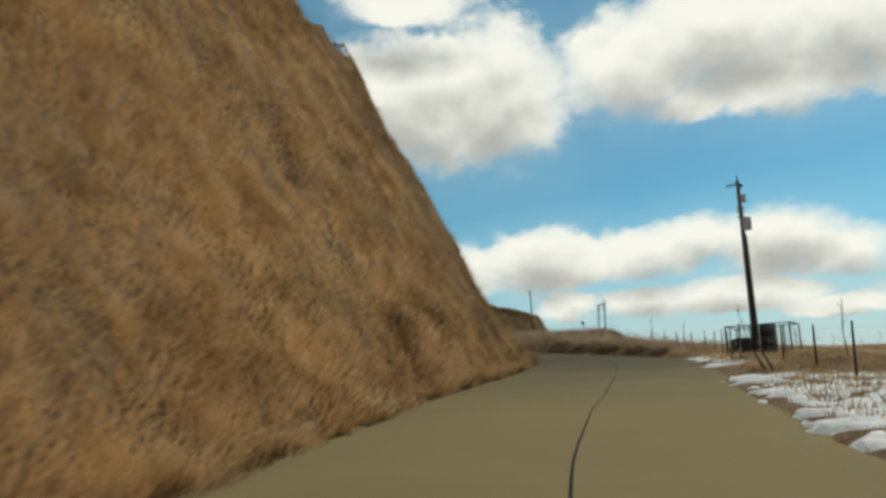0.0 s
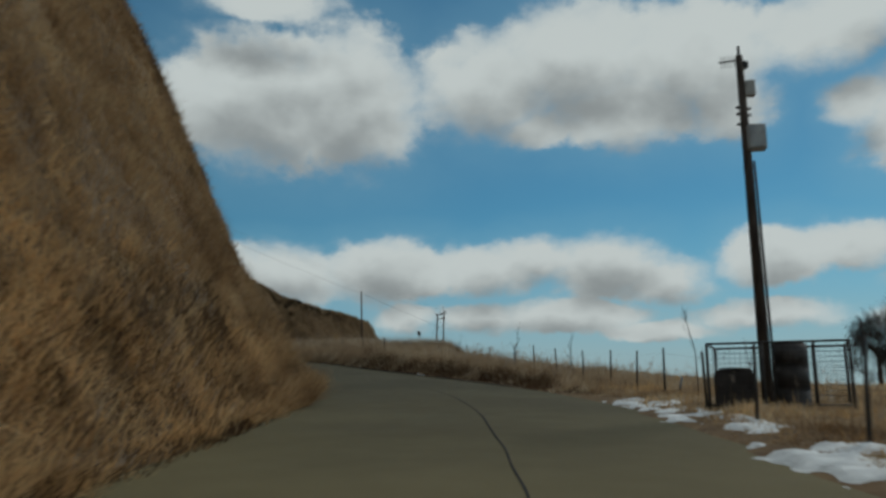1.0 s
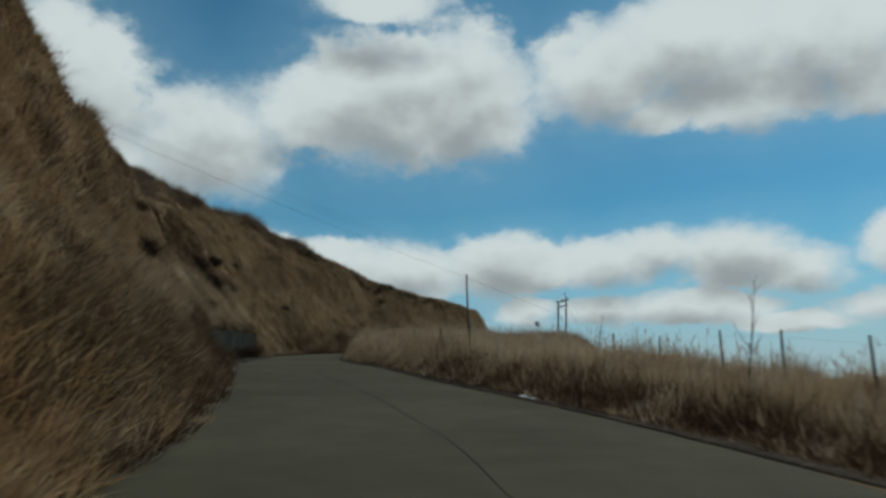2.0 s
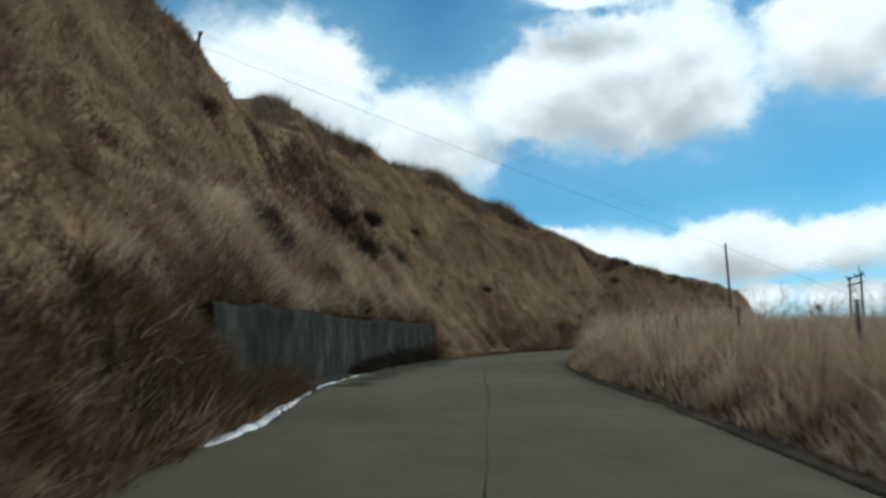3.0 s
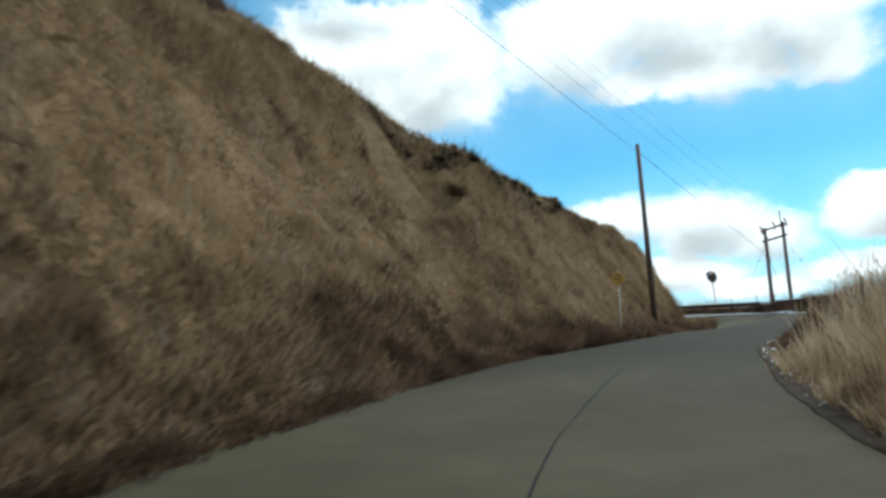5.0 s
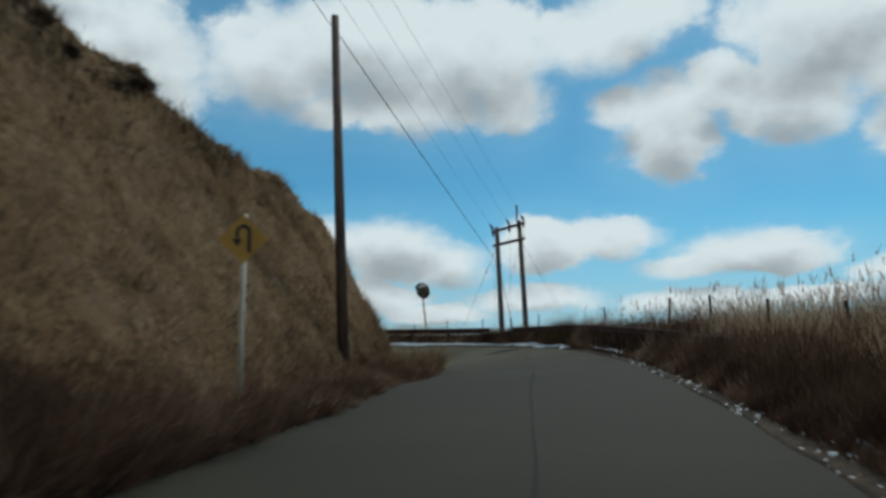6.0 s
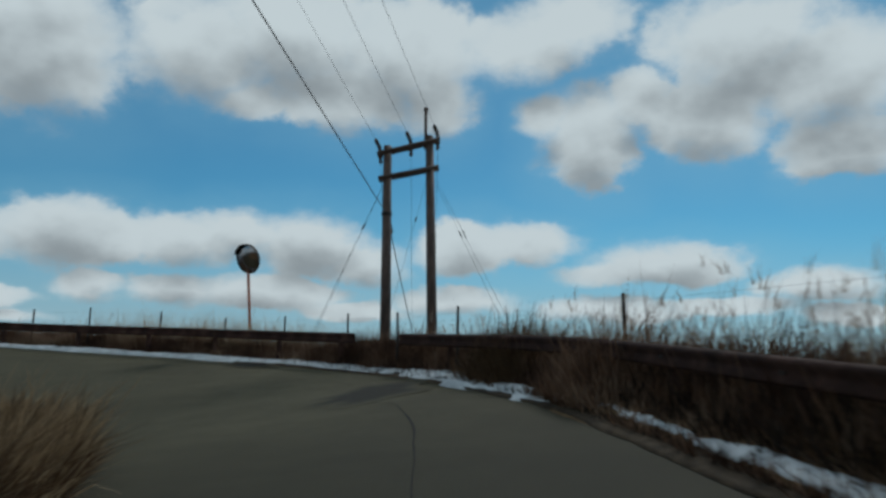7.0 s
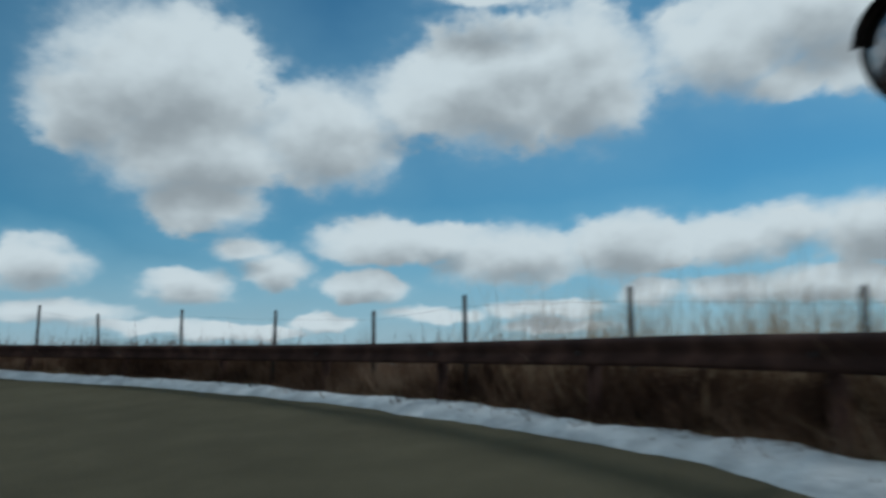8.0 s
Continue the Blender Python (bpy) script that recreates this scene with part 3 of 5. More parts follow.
sm = np.arange(-20, 149.6, 0.25)
mid = seam_lat(sm) + 0.025 * lumps(sm, 0 * sm, 1.4, 21)
wid = np.maximum(0.002, 0.011 + 0.01 * lumps(sm, 0 * sm, 2.3, 22) + 0.02 * np.clip(lumps(sm, 0 * sm, 3.1, 23), 0, 1) * ((sm > 104) & (sm < 140)))
tagged(sheet("trim_seam", np.stack([spot(sm, mid - wid, 0.005), spot(sm, mid + wid, 0.005)], 1), M_SEAM), "dark tar-filled seam along the middle of the road", "road seam", kind="structure")
for k, (s0, a, b) in enumerate([(114.8, 0.4, 2.4), (41.0, -2.8, -0.5), (96.0, 0.0, 2.2)]):
    la = np.arange(a, b, 0.15)
    sj = s0 + 0.04 * lumps(la, 0 * la, 0.7, 30 + k)
    tagged(sheet("trim_joint_%d" % (k + 1), np.stack([spot(sj - 0.012, la, 0.005), spot(sj + 0.012, la, 0.005)], 1), M_SEAM), "thin dark cross joint in the road slab", "road joint", kind="structure")


# damp soil and rotted litter along the outer edge
sd = np.arange(44, 158, 0.2)
reach_ = 0.2 + 0.09 * lumps(sd, 0 * sd, 1.6, 141) + 0.05 * lumps(sd, 0 * sd, 0.5, 142)
lap = 0.1 + 0.03 * lumps(sd, 0 * sd, 1.1, 143) + 0.02 * lumps(sd, 0 * sd, 0.4, 144)
cols = [spot(sd, right_edge(sd) - lap + (lap + reach_) * f, np.maximum(height(sd, right_edge(sd) - lap + (lap + reach_) * f), 0.0) + h) for f, h in ((0.0, -0.02), (0.06, 0.004), (0.25, 0.009), (0.45, 0.013), (0.65, 0.015), (0.85, 0.01), (1.0, -0.03))]
tagged(sheet("verge_edge", np.stack(cols, 1), M_HUMUS), "dark damp soil and litter along the road's edge", "verge", kind="structure")

# meltwater on the road
def wet_patch(s0, lat0, ls, ll, seed):
    """A stain that dries out towards its rim; it runs down the road's fall."""
    n, rings = 44, (0.3, 0.55, 0.75, 0.9, 1.0)
    lift = 0.003 + 0.0012 * (seed % 4)
    verts, damp_shade = [spot(s0, lat0, lift)], [1.0]
    for f in rings:
        for i in range(n):
            a = 2 * math.pi * i / n
            r = 1.25 + 0.45 * float(lumps(math.cos(a) * 2 + seed * 9, math.sin(a) * 2, 1.0, seed)) + 0.22 * float(lumps(math.cos(a) * 5 + seed * 7, math.sin(a) * 5, 1.0, seed + 50))
            across = ll * r * f * math.cos(a)
            verts.append(spot(s0 + ls * r * f * math.sin(a) + 0.35 * across, lat0 + across, lift))
            damp_shade.append(min(1.0, (1 - f) * 2.4))
    faces = [(0, 1 + i, 1 + (i + 1) % n) for i in range(n)]
    for q in range(len(rings) - 1):
        for i in range(n):
            j = (i + 1) % n
            faces.append((1 + q * n + i, 1 + (q + 1) * n + i, 1 + (q + 1) * n + j, 1 + q * n + j))
    ob = mesh_object("meltwater_patch", verts, faces, M_WET)
    ob.data.attributes.new("damp_shade", "FLOAT", "POINT").data.foreach_set("value", np.array(damp_shade, np.float32))
    return tagged(ob, "dark wet meltwater stain drying on the road", "puddle", "meltwater stains", "structure")


for k, row in enumerate([(74.2, -2.65, 0.6, 0.3), (76.4, -2.65, 0.6, 0.34), (78.4, -2.7, 0.5, 0.4), (80.2, -2.75, 0.5, 0.5), (82.3, -2.8, 0.5, 0.7), (84.4, -2.75, 0.8, 0.85), (86.5, -2.95, 0.5, 0.65), (88.2, -2.9, 0.9, 0.55), (89.9, -3.1, 0.6, 0.45),
                         (92.4, -3.15, 0.9, 0.5), (96.0, -3.1, 1.0, 0.75), (98.6, -3.3, 0.7, 0.45), (102.0, -3.35, 0.9, 0.4), (150.7, 1.5, 0.7, 1.0), (157.0, 2.6, 0.5, 0.4)]):
    wet_patch(*row, k + 1)


# ---- old snow ----
def snow_strip(label, s0, s1, inner, outer, thick, seed, gaps=0.0, even=0.0):
    ss = np.arange(s0, s1, 0.07)
    fade = np.clip(np.minimum(ss - s0, s1 - ss) / 1.0, 0, 1)
    half = fade * np.maximum(0.12, 0.6 + 0.5 * lumps(ss, 0 * ss, 1.3, seed) + 0.4 * lumps(ss, 0 * ss, 0.45, seed + 1) + 0.2 * lumps(ss, 0 * ss, 0.2, seed + 5))
    half = half * (1 - even) + even * fade
    if gaps:
        half = half * np.clip((lumps(ss, 0 * ss, 1.9, seed + 2) + 1 - 2 * gaps) * 1.6, 0, 1)
    mid = (inner(ss) + outer(ss)) / 2 + 0.05 * lumps(ss, 0 * ss, 1.2, seed + 3) + 0.03 * lumps(ss, 0 * ss, 0.35, seed + 6)
    half = half * (outer(ss) - inner(ss)) / 2
    cols = []
    for f in np.linspace(-1, 1, 9):
        lat = mid + half * f
        cols.append(spot(ss, lat, np.maximum(height(ss, lat), -0.02) - 0.03 + (thick + 0.03) * np.sqrt(max(1 - f * f, 0)) * np.clip(half * 6, 0, 1) * (1 + 0.35 * lumps(ss, lat, 0.25, seed + 4))))
    return tagged(sheet("snow_bank", np.stack(cols, 1), M_SNOW), label, "snow", "leftover snow", "structure")


snow_strip("thin line of old snow along the foot of a wall", 64.3, 81.5, lambda s: -left_edge(s) - 0.04 + tab(s, (68, 0.1), (74, 0.0)), lambda s: -left_edge(s) + 0.12 + tab(s, (68, 0.24), (74, 0.0)), 0.04, 41, 0.0, 0.6)
snow_strip("thin broken line of old snow on the verge", 43, 60, lambda s: right_edge(s) - 0.02, lambda s: right_edge(s) + 0.16, 0.045, 51, 0.3)
snow_strip("thin broken line of old snow on the verge", 60, 90, lambda s: right_edge(s) - 0.05, lambda s: right_edge(s) + 0.07, 0.04, 56, 0.45)
snow_strip("thin ragged line of old snow on the verge", 123, 141.5, lambda s: right_edge(s) - 0.06, lambda s: right_edge(s) + 0.05, 0.04, 61, 0.0, 0.4)
snow_strip("band of old snow along the outer edge of the bend", 146.9, 190, lambda s: right_edge(s) - 0.14, lambda s: right_edge(s) + tab(s, (147, 0.4), (148, 0.5), (151, 0.68), (154, 0.66), (158, 0.58), (166, 0.4), (190, 0.3)), 0.045, 71, 0.0, 0.6)
snow_strip("ragged band of old snow along the outer edge of the bend", 140.5, 147.8, lambda s: right_edge(s) + 0.18, lambda s: right_edge(s) + 0.48, 0.045, 76, 0.0, 0.3)
snow_strip("low ridge of old snow beyond the verge", 106, 124, lambda s: right_edge(s) + 1.5, lambda s: right_edge(s) + 1.72, 0.035, 81, 0.2)


def snow_crumbs(label, s0, s1, d0, d1, count, sizes, seed):
    """Scattered lumps of old snow lying among the grass at the road's outer edge."""
    rng = np.random.default_rng(seed)
    verts, faces = [], []
    for k in range(count):
        s, d, r = rng.uniform(s0, s1), d0 + (d1 - d0) * rng.uniform()**1.8, sizes[0] + (sizes[1] - sizes[0]) * rng.uniform()**2
        long_, n, o = rng.uniform(1.0, 2.6), 9, len(verts)
        rim = rng.uniform(0.6, 1.25, n)
        lat = float(right_edge(s)) + d
        for f, h in ((1.0, -0.03), (0.75, 0.28 * r), (0.35, 0.42 * r)):
            for i in range(n):
                a = 2 * math.pi * i / n
                p, q = s + r * long_ * rim[i] * f * math.sin(a), lat + r * rim[i] * f * math.cos(a)
                verts.append(spot(p, q, max(float(height(p, q)), -0.02) + 0.014 + h))
        for q in range(2):
            for i in range(n):
                j = (i + 1) % n
                faces.append((o + q * n + i, o + q * n + j, o + (q + 1) * n + j, o + (q + 1) * n + i))
        faces.append(tuple(o + 2 * n + i for i in range(n)))
    return tagged(mesh_object("snow_crumbs", verts, faces, M_SNOW), label, "snow", "leftover snow", "stuff")


snow_crumbs("crumbs of old snow along the edge of the verge", 108, 125, -0.05, 0.25, 60, (0.015, 0.055), 66)
snow_crumbs("ragged lumps of old snow at the edge of the road", 122, 142, -0.08, 0.4, 260, (0.012, 0.05), 67)


def snow_field(s0, s1, a, b, cover, seed):
    """Patches left of a snow cover on the verge."""
    ss, la = np.arange(s0, s1, 0.1), np.arange(a, b, 0.1)
    S, L = np.meshgrid(ss, la, indexing="ij")
    edge = np.clip(np.minimum(np.minimum(S - s0, s1 - S) / 2.5, np.minimum(L - a, b - L) / 0.8), 0, 1)
    d = (0.35 * lumps(S, L, 1.9, seed) + 0.4 * lumps(S, L, 0.7, seed + 1) + 0.75 * lumps(S, L, 0.3, seed + 2) + cover) * 1.2 - (1 - edge) * 1.4
    grid = spot(S, L, height(S, L) - 0.03 + 0.075 * np.clip(d * 2.2, -0.2, 1) * (1 + 0.3 * lumps(S, L, 0.4, seed + 3)))
    r, c = S.shape
    keep = d > -0.05
    faces = [(i * c + j, i * c + j + 1, (i + 1) * c + j + 1, (i + 1) * c + j) for i in range(r - 1) for j in range(c - 1) if keep[i, j] or keep[i + 1, j + 1]]
    ob = mesh_object("snow_patch", grid.reshape(-1, 3), faces, M_SNOW)
    return tagged(ob, "patchy old snow melting on the grassy verge", "snow", "leftover snow", "structure")


snow_field(2, 21, 2.8, 9.0, 0.5, 101)
snow_field(23.5, 30, 2.8, 4.7, 0.3, 105)
snow_field(27.5, 40, 3.2, 5.6, 0.05, 111)
snow_field(28, 46, 7.5, 14, -0.35, 121)

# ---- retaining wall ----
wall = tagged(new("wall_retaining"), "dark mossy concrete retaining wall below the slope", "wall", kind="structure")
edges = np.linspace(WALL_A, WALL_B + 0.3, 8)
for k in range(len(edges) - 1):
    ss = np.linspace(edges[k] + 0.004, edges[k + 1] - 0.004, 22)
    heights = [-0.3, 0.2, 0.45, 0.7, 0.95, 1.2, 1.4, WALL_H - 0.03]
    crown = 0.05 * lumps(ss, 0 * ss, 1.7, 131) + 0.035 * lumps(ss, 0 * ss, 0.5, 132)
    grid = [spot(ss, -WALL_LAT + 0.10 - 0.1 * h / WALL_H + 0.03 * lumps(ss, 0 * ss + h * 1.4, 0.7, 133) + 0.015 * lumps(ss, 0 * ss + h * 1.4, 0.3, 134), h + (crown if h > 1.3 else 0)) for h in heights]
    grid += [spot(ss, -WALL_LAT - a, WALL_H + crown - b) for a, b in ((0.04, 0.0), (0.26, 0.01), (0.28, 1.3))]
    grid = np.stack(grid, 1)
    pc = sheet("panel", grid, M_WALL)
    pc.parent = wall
ss = np.arange(WALL_A - 2, WALL_B, 0.5)
grid = np.stack([spot(ss, -left_edge(ss) - a, h) for a, h in ((0.02, 0.012), (0.06, -0.02), (0.26, -0.03), (0.32, 0.03), (0.6, 0.03))], 1)
tagged(sheet("trim_gutter", grid, M_SEAM), "dark damp gutter along the foot of the wall", "gutter", kind="structure")


# ---- poles and lines ----
def round_pole(name, base, top, r0, r1, mat, label, group=""):
    ob = empty_thing(name, base, label, "utility pole", group)
    bm = bmesh.new()
    tube(bm, (0, 0, -0.6), Vector(top) - Vector(base), r0, r1, 14)
    part("pole", bm, mat, ob)
    return ob


# equipment pole beside the cage
EQ_BASE, EQ_TOP = Vector(ground_spot(33.8, 6.25)), Vector((12.62, 32.35, 8.45))
eq = round_pole("equipment_pole", EQ_BASE, EQ_TOP, 0.125, 0.075, M_POLE, "leaning dark equipment pole carrying grey boxes and aerials")
lean = EQ_TOP - EQ_BASE


def along(f):
    return lean * f


bm = bmesh.new()
block(bm, along(0.745) + Vector((0.13, -0.16, 0)), (0.36, 0.24, 0.54), -20, 0.02)
bx = part("cabinet", bm, M_BOX, eq, "pale grey steel cabinet")
bm = bmesh.new()
block(bm, along(0.745) + Vector((0.08, -0.285, 0.0)), (0.3, 0.02, 0.46), -20, 0.005)
part("cabinet_door", bm, M_STEEL, bx)
bm = bmesh.new()
block(bm, along(0.895) + Vector((0.12, -0.1, 0)), (0.2, 0.16, 0.34), -20, 0.015)
part("box", bm, M_BOX, eq, "small grey junction box")
bm = bmesh.new()
tube(bm, along(0.985) + Vector((-0.05, 0, 0)), along(0.985) + Vector((-0.55, -0.1, -0.14)), 0.018)
for q in range(5):
    c = along(0.985) + Vector((-0.12 - 0.09 * q, -0.02 * q, -0.02 - 0.026 * q))
    tube(bm, c + Vector((0, 0, -0.13)), c + Vector((0, 0, 0.13)), 0.008, n=6)
part("aerial", bm, M_BLACK, eq, "small comb-shaped aerial")
bm = bmesh.new()
block(bm, along(0.97) + Vector((0.09, 0, 0.02)), (0.16, 0.16, 0.16), 10, 0.02)
tube(bm, along(0.99), along(1.03), 0.03)
part("camera_housing", bm, M_BLACK, eq)
for q, f in enumerate((0.82, 0.79, 0.84)):
    bm = bmesh.new()
    c = along(f)
    tube(bm, c + Vector((-0.16, 0, 0)), c + Vector((0.16, 0, 0)), 0.03)
    part("bracket", bm, M_BLACK, eq)
bm = bmesh.new()
tube(bm, along(0.02) + Vector((0.12, -0.1, 0)), along(0.68) + Vector((0.09, -0.08, 0)), 0.028, n=8)
part("conduit", bm, M_BLACK, eq, "black cable conduit")

# cage with two dark tanks round the pole's foot
CAGE = Vector(ground_spot(34.0, 6.7))
cage = empty_thing("mesh_cage", CAGE, "open black steel cage of thin posts and wire mesh", "enclosure", turn=-36)
CW, CD, CH = 2.5, 1.6, 1.3
for x in (-CW / 2 - 0.1, -0.35, 0.55, CW / 2 - 0.1):
    for y in (-CD / 2, CD / 2):
        bm = bmesh.new()
        tube(bm, (x, y, -0.4), (x, y, CH), 0.03, n=8)
        part("post", bm, M_BLACK, cage)
for z in (0.12, CH):
    for y in (-CD / 2, CD / 2):
        bm = bmesh.new()
        tube(bm, (-CW / 2 - 0.1, y, z), (CW / 2 - 0.1, y, z), 0.022, n=8)
        part("rail", bm, M_BLACK, cage)
    for x in (-CW / 2 - 0.1, CW / 2 - 0.1):
        bm = bmesh.new()
        tube(bm, (x, -CD / 2, z), (x, CD / 2, z), 0.022, n=8)
        part("rail", bm, M_BLACK, cage)
for y in (-CD / 2, CD / 2):
    bm = bmesh.new()
    for x in np.arange(-CW / 2 - 0.1, CW / 2 - 0.1, 0.1):
        tube(bm, (x, y, 0.12), (x, y, CH), 0.003, n=4)
    for z in np.arange(0.2, CH, 0.1):
        tube(bm, (-CW / 2 - 0.1, y, z), (CW / 2 - 0.1, y, z), 0.003, n=4)
    part("wire_mesh", bm, M_BLACK, cage)


def tank(place, r, h, label, square=False):
    ob = empty_thing("tank", place, label, "tank", "tanks in the cage", -36)
    bm = bmesh.new()
    if square:
        block(bm, (0, 0, h / 2 - 0.05), (r * 2.1, r * 1.7, h + 0.1), 0, 0.05)
    else:
        for a, b, q in ((-0.15, h * 0.33, r), (h * 0.33, h * 0.35, r * 1.04), (h * 0.35, h * 0.66, r), (h * 0.66, h * 0.68, r * 1.04), (h * 0.68, h, r)):
            tube(bm, (0, 0, a), (0, 0, b), q, n=24)
    part("shell", bm, M_DRUM, ob)
    bm = bmesh.new()
    tube(bm, (0, 0, h), (0, 0, h + 0.05), r * 0.9, r * 0.8, 20)
    part("lid", bm, M_BLACK, ob)
    return ob


turn36 = Matrix.Rotation(radians(-36), 3, "Z")
tank(CAGE + turn36 @ Vector((0.12, 0.0, 0.0)), 0.33, 1.3, "tall black ribbed tank standing in the cage")
tank(CAGE + turn36 @ Vector((-0.92, 0.0, 0.0)), 0.36, 0.8, "squat black box tank beside the pole", True)

# single pole on the slope
SP_BASE, SP_TOP = Vector((14.87, 133.93, 8.6)), Vector((14.6, 134.05, 17.3))
round_pole("utility_pole", SP_BASE, SP_TOP, 0.15, 0.1, M_POLE_BROWN, "single brown utility pole at the foot of the slope")
bm = bmesh.new()
tube(bm, SP_TOP - SP_BASE + Vector((0, 0, -0.65)), SP_TOP - SP_BASE + Vector((0.16, 0.1, -0.6)), 0.025)
part("clamp", bm, M_BLACK, bpy.data.objects["utility_pole"])

# pole on the ridge
RG_TOP = Vector((-19.0, 95.9, 24.5))
RG_BASE = Vector((-19.1, 95.9, ground_spot(97.2, -20.3)[2]))
rg = round_pole("utility_pole", RG_BASE, RG_TOP, 0.13, 0.085, M_POLE, "dark utility pole on top of the ridge")
bm = bmesh.new()
block(bm, RG_TOP - RG_BASE + Vector((0, 0, -0.4)), (1.9, 0.1, 0.1), -50, 0.01)
part("crossarm", bm, M_POLE, rg)

# twin pole at the bend
HR_B, HR_T = Vector((30.08, 149.1, 9.2)), Vector((30.45, 150.1, 16.27))
HL_B, HL_T = Vector((28.93, 149.57, 9.4)), Vector((29.46, 150.74, 15.95))
twin = empty_thing("twin_utility_pole", HL_B, "twin brown utility pole joined by two crossarms", "utility pole")


def rel(p):
    return Vector(p) - HL_B


for a, b in ((HL_B, HL_T), (HR_B, HR_T)):
    bm = bmesh.new()
    d = (b - a).normalized()
    tube(bm, rel(a - d * 0.8), rel(b), 0.15, 0.115, 14)
    part("pole", bm, M_POLE_BROWN, twin)
ax = (HR_T - HL_T).normalized()
for dz, ext, th in ((-0.18, 0.3, 0.1), (-1.0, 0.25, 0.11)):
    for sgn in (-1, 1):
        bm = bmesh.new()
        nrm = Vector((-ax.y, ax.x, 0)).normalized()
        a = HL_T.lerp(HL_B, -dz / 7) - ax * ext + nrm * 0.13 * sgn
        b = HR_T.lerp(HR_B, -dz / 7) + ax * ext + nrm * 0.13 * sgn
        b.z = b.z
        tube(bm, rel(a), rel(b), th * 0.55, n=6)
        part("crossarm", bm, M_POLE_BROWN, twin)
INS = [HL_T - ax * 0.22 + Vector((0, 0, 0.0)), HL_T.lerp(HR_T, 0.55), HR_T + ax * 0.24]
for q in INS:
    for way in (Vector((-0.28, -0.25, 0.14)), Vector((0.2, 0.3, -0.32))):
        bm = bmesh.new()
        for k in range(4):
            tube(bm, rel(q + way * (0.25 * k + 0.1)), rel(q + way * (0.25 * k + 0.28)), 0.065, 0.04, 8)
        part("insulator", bm, M_GLASS, twin)
bm = bmesh.new()
tube(bm, rel(HR_T + Vector((-0.12, 0, -0.4))), rel(HR_T + Vector((-0.14, 0, 0.75))), 0.045, n=8)
tube(bm, rel(HR_T + Vector((-0.14, 0, 0.75))), rel(HR_T + Vector((-0.14, 0, 0.82))), 0.07, n=8)
part("spike", bm, M_POLE_BROWN, twin)
bm = bmesh.new()
c = HL_B.lerp(HL_T, 0.69)
tube(bm, rel(c - Vector((0, 0, 0.05))), rel(c + Vector((0, 0, 0.05))), 0.148, n=12)
part("band", bm, M_BLACK, twin)

# cables: each hangs between two poles
CL = HL_B.lerp(HL_T, 0.69)


def cable(name, a, b, sag, r, label):
    return tagged(wire(name, sagging(a, b, sag), r), label, "cable", "overhead lines")


cable("overhead_cable", RG_TOP + Vector((0.2, 0.2, -0.9)), SP_TOP + Vector((0, 0, -0.4)), 0.25, 0.01, "thick black cable from the ridge pole to the single pole")
cable("overhead_cable", SP_TOP + Vector((0, 0, -0.35)), CL, 0.03, 0.014, "thick black cable slung between two poles")
cable("overhead_cable", CL, Vector((42, 166, 6)), 0.8, 0.015, "black cable running down beyond the bend")
bm = bmesh.new()
dd = (Vector((42, 166, 6)) - CL).normalized()
tube(bm, CL + dd * 0.5, CL + dd * 0.95, 0.06, 0.045, 8)
sl = from_bm("cable_sleeve", bm, M_CABLE)
tagged(sl, "black sleeve on the overhead cable beside the pole", "cable joint")
for k, q in enumerate(INS):
    o = Vector((-0.75 + 0.75 * k, -0.8 + 0.8 * k, -0.35))
    cable("overhead_wire", RG_TOP + Vector((o.x, o.y, o.z + 0.3)), q + Vector((-0.28, -0.25, 0.14)), 0.5, 0.005, "thin bare power wire")
    cable("overhead_wire", q + Vector((0.2, 0.3, -0.32)), Vector((62 + 2 * k, 205, -4)), 1.5, 0.005, "thin bare power wire running down the far side")
for a, b in ((HL_T.lerp(HL_B, 0.14), (27.75, 152.75, 9.5)), (HL_T.lerp(HL_B, 0.14), (27.6, 152.2, 9.5)), (HR_T.lerp(HR_B, 0.14), (29.1, 150.6, 9.5)), (HR_T.lerp(HR_B, 0.15), (33.4, 148.2, 8.2)), (HR_T.lerp(HR_B, 0.13), (34.2, 148.6, 8.0))):
    b = Vector(b)
    gw = tagged(wire("guy_wire", [a, b], 0.004), "thin steel guy wire staying the twin pole", "guy wire", "guy wires")
    bm = bmesh.new()
    m1, m2 = a.lerp(b, 0.24), a.lerp(b, 0.265)
    tube(bm, m1, m2, 0.018, n=8)
    part("guy_insulator", bm, M_GLASS, gw)

